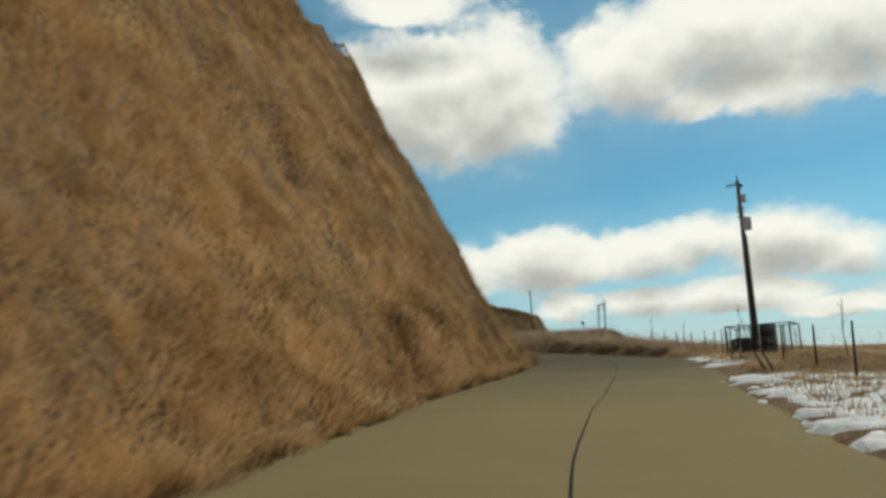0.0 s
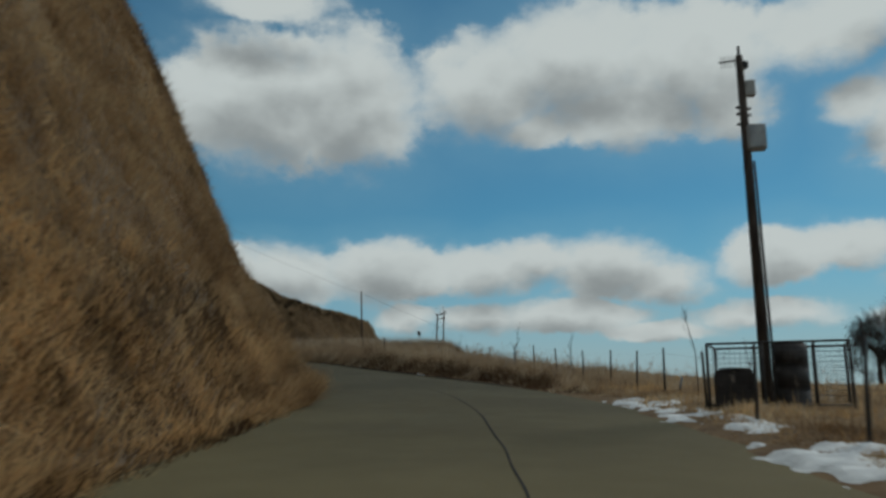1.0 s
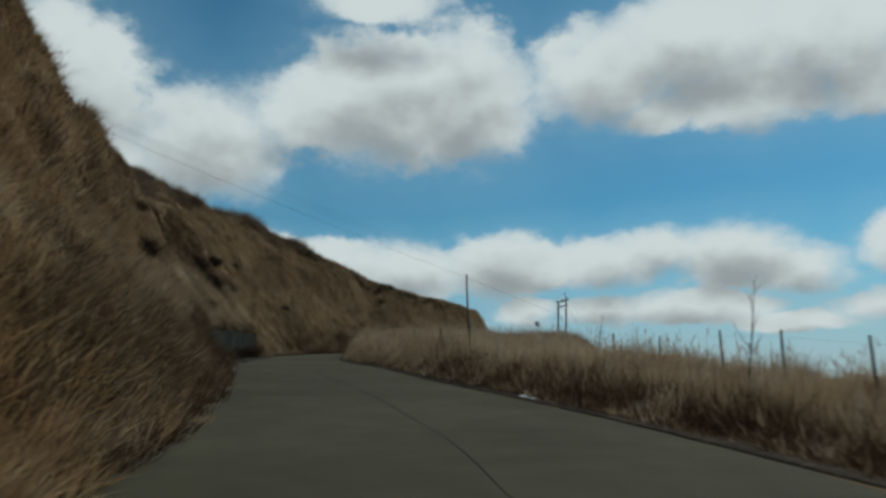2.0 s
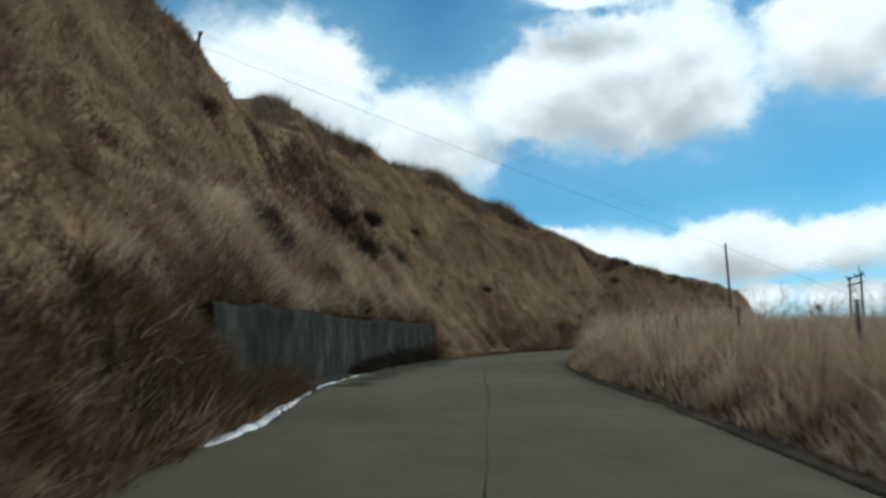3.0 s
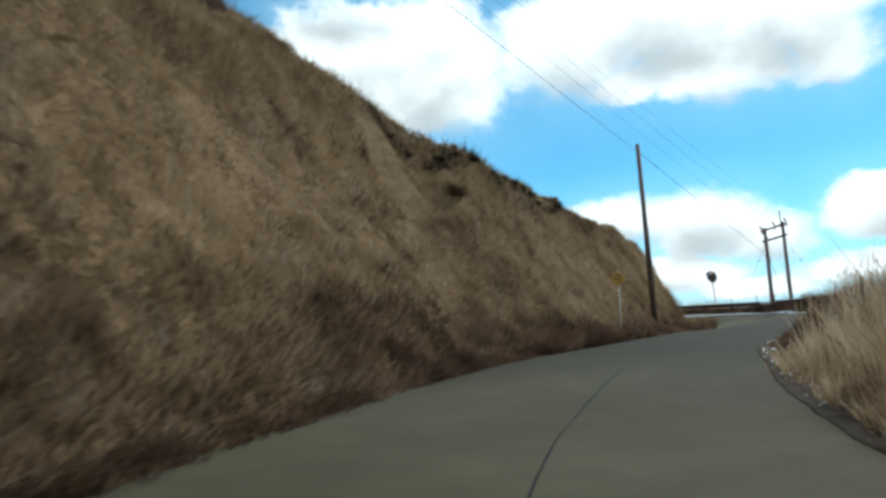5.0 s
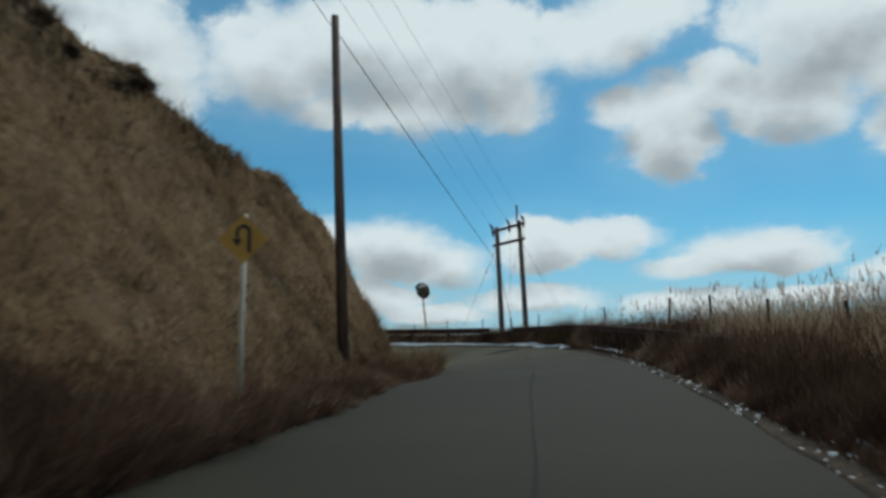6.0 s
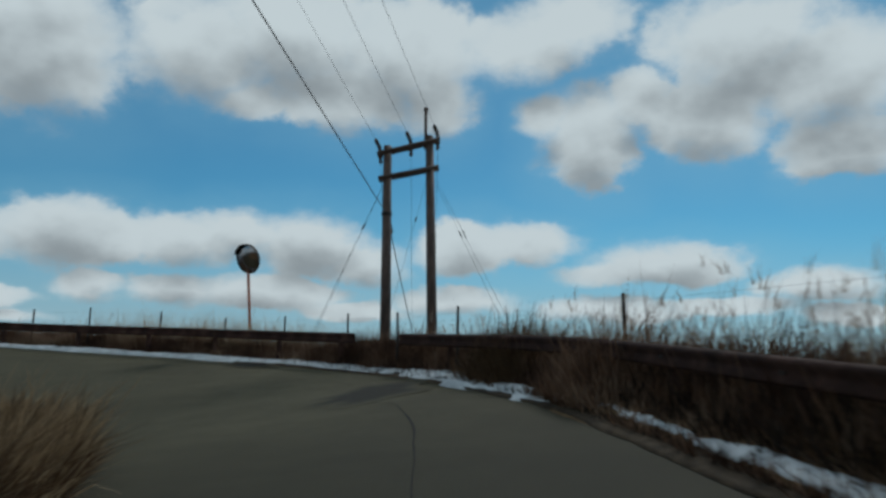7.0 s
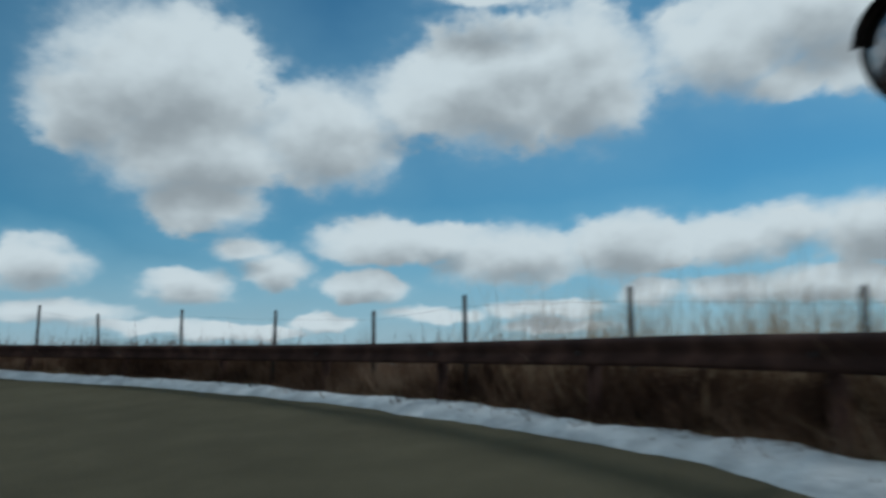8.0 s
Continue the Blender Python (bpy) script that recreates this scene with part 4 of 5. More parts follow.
# ---- fences ----
fence = empty_thing("pasture_fence", ground_spot(15, 4.8), "pasture fence of thin dark stakes with slack wire", "fence")
f0 = fence.matrix_world.translation.copy()
ROW_S = [8.5, 11.6, 14.8, 18.0, 21.6, 24.6, 27.4, 31.0, 34.6, 38.2, 41.0, 43.6, 46.2, 49.0, 52.0, 55.0, 58.5, 62]
tops = []
for k, s0 in enumerate(ROW_S):
    la = float(tab(s0, (0, 4.9), (21, 5.55), (24.6, 5.3), (27, 4.5), (31, 4.8), (38, 5.9), (46, 7.2), (55, 9.0), (62, 9.6)))
    b = Vector(ground_spot(s0, la))
    hgt = 1.12 + 0.16 * random.uniform(-1, 1)
    t_ = b + Vector((random.uniform(-0.07, 0.07), random.uniform(-0.07, 0.07), hgt))
    bm = bmesh.new()
    tube(bm, b - Vector((0, 0, 0.3)) - f0, t_ - f0, 0.032, 0.026, 8)
    tube(bm, t_ - f0, t_ - f0 + Vector((0, 0, 0.03)), 0.026, 0.01, 8)
    part("post", bm, M_BLACK, fence)
    tops.append((b, t_))
for s0, la, lean_s, lean_l in ((20.8, 4.35, 0.12, -0.2), (21.0, 4.2, 0.12, -0.2), (38.4, 6.4, 0.5, 0.35)):
    b = Vector(ground_spot(s0, la))
    t_ = Vector(ground_spot(s0 + lean_s, la + lean_l)) + Vector((0, 0, 0.5))
    bm = bmesh.new()
    tube(bm, b - (t_ - b) * 0.2 - f0, t_ - f0, 0.034, 0.03, 8)
    part("brace", bm, M_BLACK, fence)
for f in (0.45, 0.9):
    wire("strand", [b.lerp(t_, f) - f0 for b, t_ in tops], 0.0015, M_BLACK, fence)

fence2 = empty_thing("pasture_fence", ground_spot(70, 4.6), "weathered fence stakes standing in tall dry grass", "fence")
f0 = fence2.matrix_world.translation.copy()
tops = []
for s0 in np.arange(64, 150, 4.2):
    b = Vector(ground_spot(s0 + random.uniform(-0.6, 0.6), float(right_edge(s0)) + 2.1 + random.uniform(-0.2, 0.2)))
    t_ = b + Vector((random.uniform(-0.08, 0.08), random.uniform(-0.08, 0.08), float(tab(s0, (64, 1.3), (100, 1.15), (136, 1.1), (142, 1.35))) + random.uniform(-0.15, 0.15)))
    bm = bmesh.new()
    tube(bm, b - Vector((0, 0, 0.3)) - f0, t_ - f0, 0.04, 0.034, 8)
    part("post", bm, M_POLE, fence2)
    tops.append((b, t_))
for f in (0.5, 0.9):
    wire("strand", [b.lerp(t_, f) - f0 for b, t_ in tops], 0.0015, M_BLACK, fence2)

# stakes behind the guard rail in the bend: foot place and top height
STAKES = [(27.31, 143.97, 10.8, 0, 0), (27.44, 146.43, 10.84, -0.05, 0), (28.0, 149.9, 11.07, 0, 0.05), (27.36, 152.48, 11.1, 0, 0), (26.2, 154.02, 11.07, 0.16, 0.1),
          (24.87, 155.92, 11.3, 0, 0), (23.18, 157.5, 11.42, 0, 0), (21.82, 158.95, 11.38, 0, 0), (20.1, 160.0, 11.5, 0.05, 0), (17.75, 161.9, 11.72, -0.04, 0), (15.76, 162.6, 11.73, -0.18, 0), (14.3, 163.0, 11.96, 0, 0)]
fence3 = empty_thing("pasture_fence", (26, 152, 9.9), "row of thin black fence stakes behind the guard rail", "fence")
f0 = Vector((26, 152, 9.9))
tops = []
for x, y, z, lx, ly in STAKES:
    b, t_ = Vector((x - lx * 0.6, y - ly * 0.6, z - 1.35)), Vector((x, y, z))
    bm = bmesh.new()
    tube(bm, b - f0, t_ - f0, 0.03, 0.026, 8)
    tube(bm, t_ - f0, t_ - f0 + Vector((0, 0, 0.03)), 0.026, 0.012, 8)
    part("post", bm, M_BLACK, fence3)
    tops.append((b, t_))
for f in (0.6, 0.92):
    wire("strand", [b.lerp(t_, f) - f0 for b, t_ in tops], 0.0012, M_BLACK, fence3)


# ---- guard rail round the bend ----
def guard_rail(s0, s1, label):
    ob = empty_thing("guard_rail", spot(s0, 3.4), label, "guard rail", "guard rails")
    o = ob.matrix_world.translation.copy()
    ss = np.arange(s0, s1 + 0.01, 0.4)
    la = right_edge(ss) + tab(ss, (130, 1.3), (142, 0.75), (150, 0.55), (154, 0.45), (158, 0.38), (300, 0.38))
    topz = tab(ss, (130, 0.72), (150, 0.78), (160, 0.76), (172, 0.52), (300, 0.45))
    beam = [(0.0, 0.0), (0.045, -0.015), (0.06, -0.05), (0.02, -0.10), (0.02, -0.14), (0.06, -0.19), (0.045, -0.225), (0.0, -0.24), (-0.015, -0.12)]
    base = np.where(la > 3.6, bank(ss) * (la - la), 0)
    ring = np.stack([spot(ss, la - a, topz + h + base) for a, h in beam + beam[:1]], 1) - np.array(o)
    pc = sheet("beam", ring, M_RAIL)
    pc.parent = ob
    for s_ in np.arange(s0 + 0.5, s1, 2.0):
        i = int(np.argmin(abs(ss - s_)))
        b = Vector(spot(s_, la[i] + 0.1, -0.5)) - o
        t_ = Vector(spot(s_, la[i] + 0.1, topz[i] - 0.02)) - o
        bm = bmesh.new()
        tube(bm, b, t_, 0.06, n=10)
        p_ = part("post", bm, M_RAIL, ob)
        bm = bmesh.new()
        tube(bm, Vector(spot(s_, la[i] - 0.06, topz[i] - 0.12)) - o, Vector(spot(s_, la[i] - 0.085, topz[i] - 0.12)) - o, 0.018, n=8)
        part("bolt", bm, M_BLACK, p_)
    return ob


guard_rail(133.0, 153.35, "dark brown steel guard rail half hidden in grass")
guard_rail(154.45, 192.0, "dark brown steel guard rail along the outside of the bend")

# ---- traffic mirror ----
MC = Vector((26.83, 154.27, 12.9))
mir = empty_thing("traffic_mirror", (26.83, 154.42, 9.6), "round traffic mirror with a hood on a faded orange post", "traffic mirror")
mo = mir.matrix_world.translation.copy()
bm = bmesh.new()
tube(bm, (0.36, -0.04, -0.3), (0.05, 0.0, 3.25), 0.045, n=12)
part("post", bm, M_ORANGE, mir, "faded orange round steel post")
face_turn = look(MC, MC + Vector((-0.88, -0.44, -0.3)))
fq = face_turn.to_3x3()
R_M = 0.42
bm = bmesh.new()
n = 32
rings = []
for r, d in ((R_M * 0.98, 0.0), (R_M * 0.75, 0.035), (R_M * 0.5, 0.06), (R_M * 0.25, 0.075)):
    rings.append([bm.verts.new(MC - mo + fq @ Vector((r * math.cos(2 * math.pi * i / n), r * math.sin(2 * math.pi * i / n), -d))) for i in range(n)])
tip = bm.verts.new(MC - mo + fq @ Vector((0, 0, -0.08)))
for a, b in zip(rings, rings[1:]):
    for i in range(n):
        bm.faces.new((a[i], b[i], b[(i + 1) % n], a[(i + 1) % n])).smooth = True
for i in range(n):
    bm.faces.new((rings[-1][i], tip, rings[-1][(i + 1) % n])).smooth = True
part("mirror_face", bm, M_MIRROR, mir, "convex silvered mirror face")
bm = bmesh.new()
prof = [(R_M * 0.97, -0.02), (R_M * 1.04, -0.03), (R_M * 1.06, 0.02), (R_M * 0.9, 0.07), (0.02, 0.10)]
rings = [[bm.verts.new(MC - mo + fq @ Vector((r * math.cos(2 * math.pi * i / n), r * math.sin(2 * math.pi * i / n), d))) for i in range(n)] for r, d in prof]
for a, b in zip(rings, rings[1:]):
    for i in range(n):
        bm.faces.new((a[i], a[(i + 1) % n], b[(i + 1) % n], b[i])).smooth = True
part("back_shell", bm, M_DRUM, mir)
bm = bmesh.new()
arc = [math.pi * (0.12 + 0.76 * i / 16) for i in range(17)]
rows_ = [[bm.verts.new(MC - mo + fq @ Vector((R_M * q * math.cos(a), R_M * q * math.sin(a), d))) for a in arc] for q, d in ((1.05, 0.03), (1.08, -0.11), (1.06, -0.11), (1.03, 0.02))]
for a, b in zip(rows_, rows_[1:] + rows_[:1]):
    for i in range(16):
        bm.faces.new((a[i], a[i + 1], b[i + 1], b[i]))
part("hood", bm, M_BLACK, mir, "dark curved hood over the mirror")
bm = bmesh.new()
block(bm, (0.06, 0.02, 3.2), (0.12, 0.16, 0.1), 30, 0.01)
part("bracket", bm, M_STEEL, mir)

# ---- bend warning sign ----
SG = Vector(ground_spot(127.1, -3.32))
sign = empty_thing("warning_sign", SG, "yellow diamond bend sign with a black hooked arrow", "road sign", turn=-26)
bm = bmesh.new()
tube(bm, (0, 0.04, -0.3), (0, 0.04, 2.5), 0.03, n=10)
part("post", bm, M_SIGN_BACK, sign, "pale painted steel post")
zc, hs = 2.2, 0.3


def plate(bm, pts, y0, y1):
    f = [bm.verts.new((x, y0, z)) for x, z in pts]
    b = [bm.verts.new((x, y1, z)) for x, z in pts]
    bm.faces.new(f)
    bm.faces.new(b[::-1])
    for i in range(len(pts)):
        bm.faces.new((f[i], b[i], b[(i + 1) % len(pts)], f[(i + 1) % len(pts)]))
    return bm


rnd = []
for q in range(4):
    c = math.pi / 2 * q
    for e in (-0.1, 0, 0.1):
        rnd.append((math.cos(c + e) * (hs - abs(e) * 0.35), zc + math.sin(c + e) * (hs - abs(e) * 0.35)))
face = part("plate", plate(bmesh.new(), rnd, -0.012, 0.006), M_YELLOW, sign, "weathered yellow diamond plate")
inner, outer = [], []
for i in range(13):
    a = math.pi * i / 12
    outer.append((0.09 * math.cos(a), zc + 0.08 + 0.09 * math.sin(a)))
    inner.append((0.048 * math.cos(a), zc + 0.08 + 0.048 * math.sin(a)))
bm = bmesh.new()
pts_o = [(0.09, zc - 0.16)] + outer + [(-0.09, zc - 0.0)]
pts_i = [(0.048, zc - 0.16)] + inner + [(-0.048, zc - 0.0)]
vo = [bm.verts.new((x, -0.017, z)) for x, z in pts_o]
vi = [bm.verts.new((x, -0.017, z)) for x, z in pts_i]
for i in range(len(vo) - 1):
    bm.faces.new((vo[i], vo[i + 1], vi[i + 1], vi[i]))
hd = [bm.verts.new((x, -0.017, z)) for x, z in ((-0.13, zc), (-0.008, zc), (-0.069, zc - 0.095))]
bm.faces.new(hd)
part("arrow", bm, M_BLACK, face, "black hooked arrow")


# ---- grass ----
def blades(name, base, way, length, droop, width, mat):
    """Many narrow blades in one mesh: each rises along way and bends over by droop."""
    n = len(base)
    rng = np.random.default_rng(len(name) * 7 + n)
    a = rng.uniform(0, 2 * np.pi, n)
    side = np.stack([np.cos(a), np.sin(a), 0 * a], 1) * width[:, None]
    m = base + way * (length * 0.55)[:, None] + droop * 0.25
    t = base + way * length[:, None] + droop
    v = np.stack([base - side, base + side, m - side * 0.75, m + side * 0.75, t], 1).reshape(-1, 3)
    k = np.arange(n) * 5
    loops = np.stack([k, k + 1, k + 3, k + 2, k + 2, k + 3, k + 4], 1).reshape(-1)
    starts = np.stack([np.arange(n) * 7, np.arange(n) * 7 + 4], 1).reshape(-1)
    me = bpy.data.meshes.new(name)
    me.vertices.add(len(v))
    me.vertices.foreach_set("co", v.astype(np.float32).ravel())
    me.loops.add(len(loops))
    me.loops.foreach_set("vertex_index", loops.astype(np.int32))
    me.polygons.add(len(starts))
    me.polygons.foreach_set("loop_start", starts.astype(np.int32))
    me.materials.append(mat)
    me.update(calc_edges=True)
    me.validate()
    return new(name, me)


def outward(s):
    tx, ty = np.interp(s, ARC, TAN[:, 0]), np.interp(s, ARC, TAN[:, 1])
    return np.stack([ty, -tx, 0 * tx], 1)


def clumped(rng, n, per, s_range, u_range, spread, bias=1.0):
    """Blades in tufts: place along and across, tuft size, tuft lean, and how each blade fans out of its tuft."""
    c = n // per
    blend = min(3.0, 0.07 * (s_range[1] - s_range[0]))
    cs, cu = rng.uniform(*s_range, c) + rng.normal(0, 1, c) * blend, u_range[0] + (u_range[1] - u_range[0]) * rng.uniform(0, 1, c)**bias
    big = np.repeat(rng.uniform(0.5, 1.5, c), per)
    fs, fu = rng.normal(0, 1, c * per), rng.normal(0, 1, c * per)
    s, u = np.repeat(cs, per) + fs * spread * big, np.repeat(cu, per) + fu * spread * big
    size = np.repeat(rng.uniform(0.5, 1.3, c), per)
    tilt = np.repeat(rng.normal(0, 0.3, (c, 3)), per, axis=0)
    return s, u, size, tilt, np.clip(fs, -1.8, 1.8), np.clip(fu, -1.8, 1.8)


def along_road(s):
    return np.stack([np.interp(s, ARC, TAN[:, 0]), np.interp(s, ARC, TAN[:, 1]), 0 * s], 1)


def slope_grass(name, n, seed, s_range, u_range, len_range, width, bias, mat, label, up=1.0, out=0.3, keep=None):
    rng = np.random.default_rng(seed)
    s, u, size, tilt, fs, fu = clumped(rng, n, 40, s_range, u_range, 0.17, bias)
    ok = u > min(0.02, u_range[0] - 0.12)
    for s0, u0, rs, ru, deep in HOLLOWS[:3]:
        ok &= ((s - s0) / rs)**2 + ((u - u0 + 0.25) / ru)**2 > 1.5
    if keep is not None:
        ok &= keep(s, u)
    s, u, size, tilt, fs, fu = s[ok], u[ok], size[ok], tilt[ok], fs[ok], fu[ok]
    lat = -left_edge(s) - u
    lat = np.where(lat < -8, np.maximum(lat, -tab(s, (-60, 90), (120, 90), (138, 24), (150, 11), (300, 11))), lat)
    base = spot(s, lat, np.maximum(height(s, lat) - 0.04, -0.05))
    o = outward(s)
    way = o * out + np.array([0, 0, up]) + tilt * 0.8 + rng.normal(0, 0.17, (len(s), 3)) + along_road(s) * fs[:, None] * 0.26 - o * fu[:, None] * 0.2
    way = way / np.linalg.norm(way, axis=1)[:, None]
    # tall stands and low matted patches alternate over a few metres
    stand = 0.72 + 0.38 * lumps(s, u * 1.6, 2.6, 61) + 0.2 * lumps(s, u * 1.6, 0.9, 62)
    length = rng.uniform(*len_range, len(s)) * size * stand * tab(s, (58, 1.0), (66, 0.8), (94, 0.8), (104, 1.0), (118, 1.0), (130, 0.7))
    droop = (o * 0.14 + np.array([0, 0, -0.24]) + rng.normal(0, 0.15, (len(s), 3))) * length[:, None]
    ob = blades(name, base, way, length, droop, rng.uniform(0.6, 1.3, len(s)) * width, mat)
    return tagged(ob, label, "grass", kind="stuff")


# nothing grows out of the wall itself
not_wall = lambda s, u: ~((s > WALL_A - 0.5) & (s < WALL_B + 0.2) & (u < WALL_LAT + 0.25 - left_edge(s)))
# straw here is the sunlit copy of the slope's dry grass
slope_grass("slope_grass", 175000, 10, (-4, 27), (0.3, 9.5), (0.25, 0.6), 0.0135, 1.1, M_STRAW_LIT, "dense straw-coloured grass on the steep slope, sunlight in its colour", keep=not_wall)
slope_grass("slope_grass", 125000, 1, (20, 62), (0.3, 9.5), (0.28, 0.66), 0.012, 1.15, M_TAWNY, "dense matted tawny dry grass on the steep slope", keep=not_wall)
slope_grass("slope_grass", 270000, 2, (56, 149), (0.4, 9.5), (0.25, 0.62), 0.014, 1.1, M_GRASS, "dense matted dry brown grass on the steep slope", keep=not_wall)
slope_grass("slope_grass", 60000, 19, (94, 128), (5.0, 11.5), (0.25, 0.55), 0.0165, 1.0, M_GRASS, "dry brown grass high on the slope")
slope_grass("verge_grass", 60000, 3, (19, 166), (0.0, 1.3), (0.25, 0.65), 0.009, 1.0, M_GRASS_RED, "ragged dry brown grass along the foot of the slope", 0.9, 0.35, keep=not_wall)
slope_grass("foot_brush", 7000, 39, (120.5, 126.9), (-0.1, 0.6), (1.1, 1.8), 0.0105, 1.0, M_GRASS_RED, "brown brush standing before the foot of a road sign", 0.95, 0.1)
slope_grass("verge_grass", 26000, 18, (-4, 47), (-0.05, 1.2), (0.35, 0.95), 0.01, 1.0, M_STRAW_LIT, "ragged straw-coloured grass along the foot of the slope, painted sunlit", 0.95, 0.25)
slope_grass("foot_tussocks", 8000, 30, (33, 44), (-0.25, 0.7), (0.6, 1.15), 0.01, 1.0, M_TAWNY, "big tawny tussocks jutting at the foot of the slope", 0.95, 0.25)
slope_grass("foot_brush", 5000, 40, (22, 46), (-0.15, 1.6), (0.35, 0.8), 0.01, 1.0, M_BUSH_BROWN, "dark brown brush clumps at the foot of the slope", 0.95, 0.25)
slope_grass("foot_tussocks", 20000, 31, (47, 70.5), (0.3, 1.2), (0.4, 0.95), 0.01, 1.0, M_BUSH_BROWN, "big dark brown tussocks jutting at the foot of the slope", 0.95, 0.2)
slope_grass("foot_tussocks", 9000, 82, (143, 151.5), (-0.15, 2.0), (0.9, 1.6), 0.0105, 1.0, M_BUSH_BROWN, "dark brown tussocks at the end of the slope", 0.95, 0.15)
slope_grass("foot_tussocks", 9000, 32, (143, 151.5), (-0.15, 2.2), (1.0, 1.7), 0.0105, 1.0, M_GRASS, "brown tussocks at the end of the slope", 0.95, 0.15)
slope_grass("dry_stalks", 12000, 58, (-2, 34), (0.1, 6.0), (0.45, 0.95), 0.0045, 1.1, M_PLUME, "thin pale dead stalks standing in the grass", 1.2, 0.12)
slope_grass("dry_stalks", 9000, 59, (100, 136), (0.1, 6.5), (0.35, 0.75), 0.0045, 1.1, M_PLUME, "thin pale dead stalks standing in the grass", 1.2, 0.12)
slope_grass("edge_tussocks", 9000, 48, (-4, 68), (-0.22, 0.3), (0.22, 0.5), 0.0095, 1.0, M_BUSH_BROWN, "small dark tussocks creeping over the road's edge", 1.0, 0.25)
slope_grass("edge_tussocks", 5000, 49, (-4, 48), (-0.28, 0.25), (0.2, 0.5), 0.0095, 1.0, M_TAWNY, "small tawny tussocks creeping over the road's edge", 1.0, 0.25)
slope_grass("edge_tussocks", 11000, 50, (93, 146), (-0.22, 0.3), (0.22, 0.5), 0.0095, 1.0, M_GRASS_RED, "small brown tussocks creeping over the road's edge", 1.0, 0.25)
slope_grass("wall_weeds", 15000, 51, (80.5, 91), (0.0, 0.35), (0.6, 1.55), 0.011, 1.0, M_BUSH_AND_SHADE, "dark dead weeds standing against the wall", 1.0, 0.1)
slope_grass("wall_fringe", 18000, 52, (WALL_A, WALL_B), (0.52, 0.85), (0.3, 0.7), 0.0105, 1.0, M_BUSH_BROWN, "dark matted grass hanging over the top of the wall", 0.35, 1.0, keep=lambda s, u: (u > WALL_LAT + 0.05 - left_edge(s)) & (lumps(s, 0 * s, 1.3, 53) > -0.3))
slope_grass("foot_tussocks", 16000, 55, (48, 64), (0.3, 2.0), (0.4, 0.8), 0.0105, 1.0, M_GRASS_PALE, "pale arching tussocks at the foot of the slope", 0.8, 0.5)
slope_grass("foot_tussocks", 9000, 57, (65.5, 71.5), (0.15, 1.3), (0.8, 1.4), 0.0105, 1.0, M_BUSH_BROWN, "tall dark brush before the end of the wall", 1.0, 0.2)
slope_grass("wall_foot_grass", 9000, 44, (69, 84), (0.36, 1.0), (0.08, 0.24), 0.01, 1.0, M_GRASS, "short dead grass and litter along the foot of the wall", 1.0, 0.15, keep=lambda s, u: u < WALL_LAT - 0.06 - left_edge(s))
slope_grass("wall_top_grass", 40000, 4, (WALL_A - 1, WALL_B + 1), (0.7, 2.3), (0.5, 1.15), 0.011, 1.0, M_GRASS_PALE, "long pale dry grass standing over the wall", 0.95, 0.4, keep=not_wall)
slope_grass("wall_end_grass", 9000, 8, (90.5, 98), (0.05, 1.1), (0.4, 0.8), 0.01, 1.0, M_GRASS_PALE, "pale tussocks of grass at the end of the wall", 0.9, 0.3)
slope_grass("foot_brush", 9000, 70, (60, 70.5), (-0.05, 0.9), (0.35, 0.85), 0.0105, 1.0, M_GRASS, "brown brush crowding the road before a wall", 1.0, 0.15, keep=not_wall)
slope_grass("slope_grass", 110000, 71, (90, 147), (0.6, 7.0), (0.16, 0.4), 0.016, 1.1, M_GRASS, "short matted dry grass on the steep slope", 0.8, 0.5)
slope_grass("foot_brush", 3500, 72, (64.5, 70), (0.1, 1.4), (0.7, 1.3), 0.0105, 1.0, M_BUSH_AND_SHADE, "dark dead brush hiding the end of a wall", 1.0, 0.15, keep=not_wall)
slope_grass("wall_end_grass", 8000, 77, (90.9, 93.5), (-0.05, 1.0), (0.5, 1.2), 0.0105, 1.0, M_GRASS, "brown tussocks leaning on the end of the wall", 0.95, 0.25)
slope_grass("wall_end_grass", 4000, 78, (89.2, 91.6), (0.0, 0.5), (0.8, 1.5), 0.0105, 1.0, M_BUSH_BROWN, "dark brush before the end of the wall", 1.0, 0.1)
# dark brown here puts the shade round the hollow into the colour
slope_grass("slope_brush", 16000, 79, (82, 89.5), (2.4, 4.8), (0.3, 0.75), 0.0125, 1.0, M_BUSH_BROWN, "brush round a hollow in the slope, its shade painted dark brown")


def crest_grass(name, n, seed, s_range, w_range, len_range, width, mat, label, lean_out=0.0):
    rng = np.random.default_rng(seed)
    s, w, size, tilt, fs, fu = clumped(rng, n, 30, s_range, w_range, 0.22)
    base = ground_spot(s, -left_edge(s) - crest_lat(s) - w, -0.06)
    o = outward(s)
    way = np.array([0, 0, 1.0]) + o * lean_out + tilt * 0.7 + rng.normal(0, 0.16, (len(s), 3)) + along_road(s) * fs[:, None] * 0.2
    way = way / np.linalg.norm(way, axis=1)[:, None]
    stand = tab(s, (84, 0.45), (93, 0.6), (99, 1.0)) * (0.8 + 0.5 * lumps(s, w, 2.2, seed) + 0.25 * lumps(s, w, 0.8, seed + 1))
    length = rng.uniform(*len_range, len(s)) * size * stand
    droop = rng.normal(0, 0.16, (len(s), 3)) * length[:, None]
    return tagged(blades(name, base, way, length, droop, rng.uniform(0.7, 1.2, len(s)) * width, mat), label, "brush", kind="stuff")


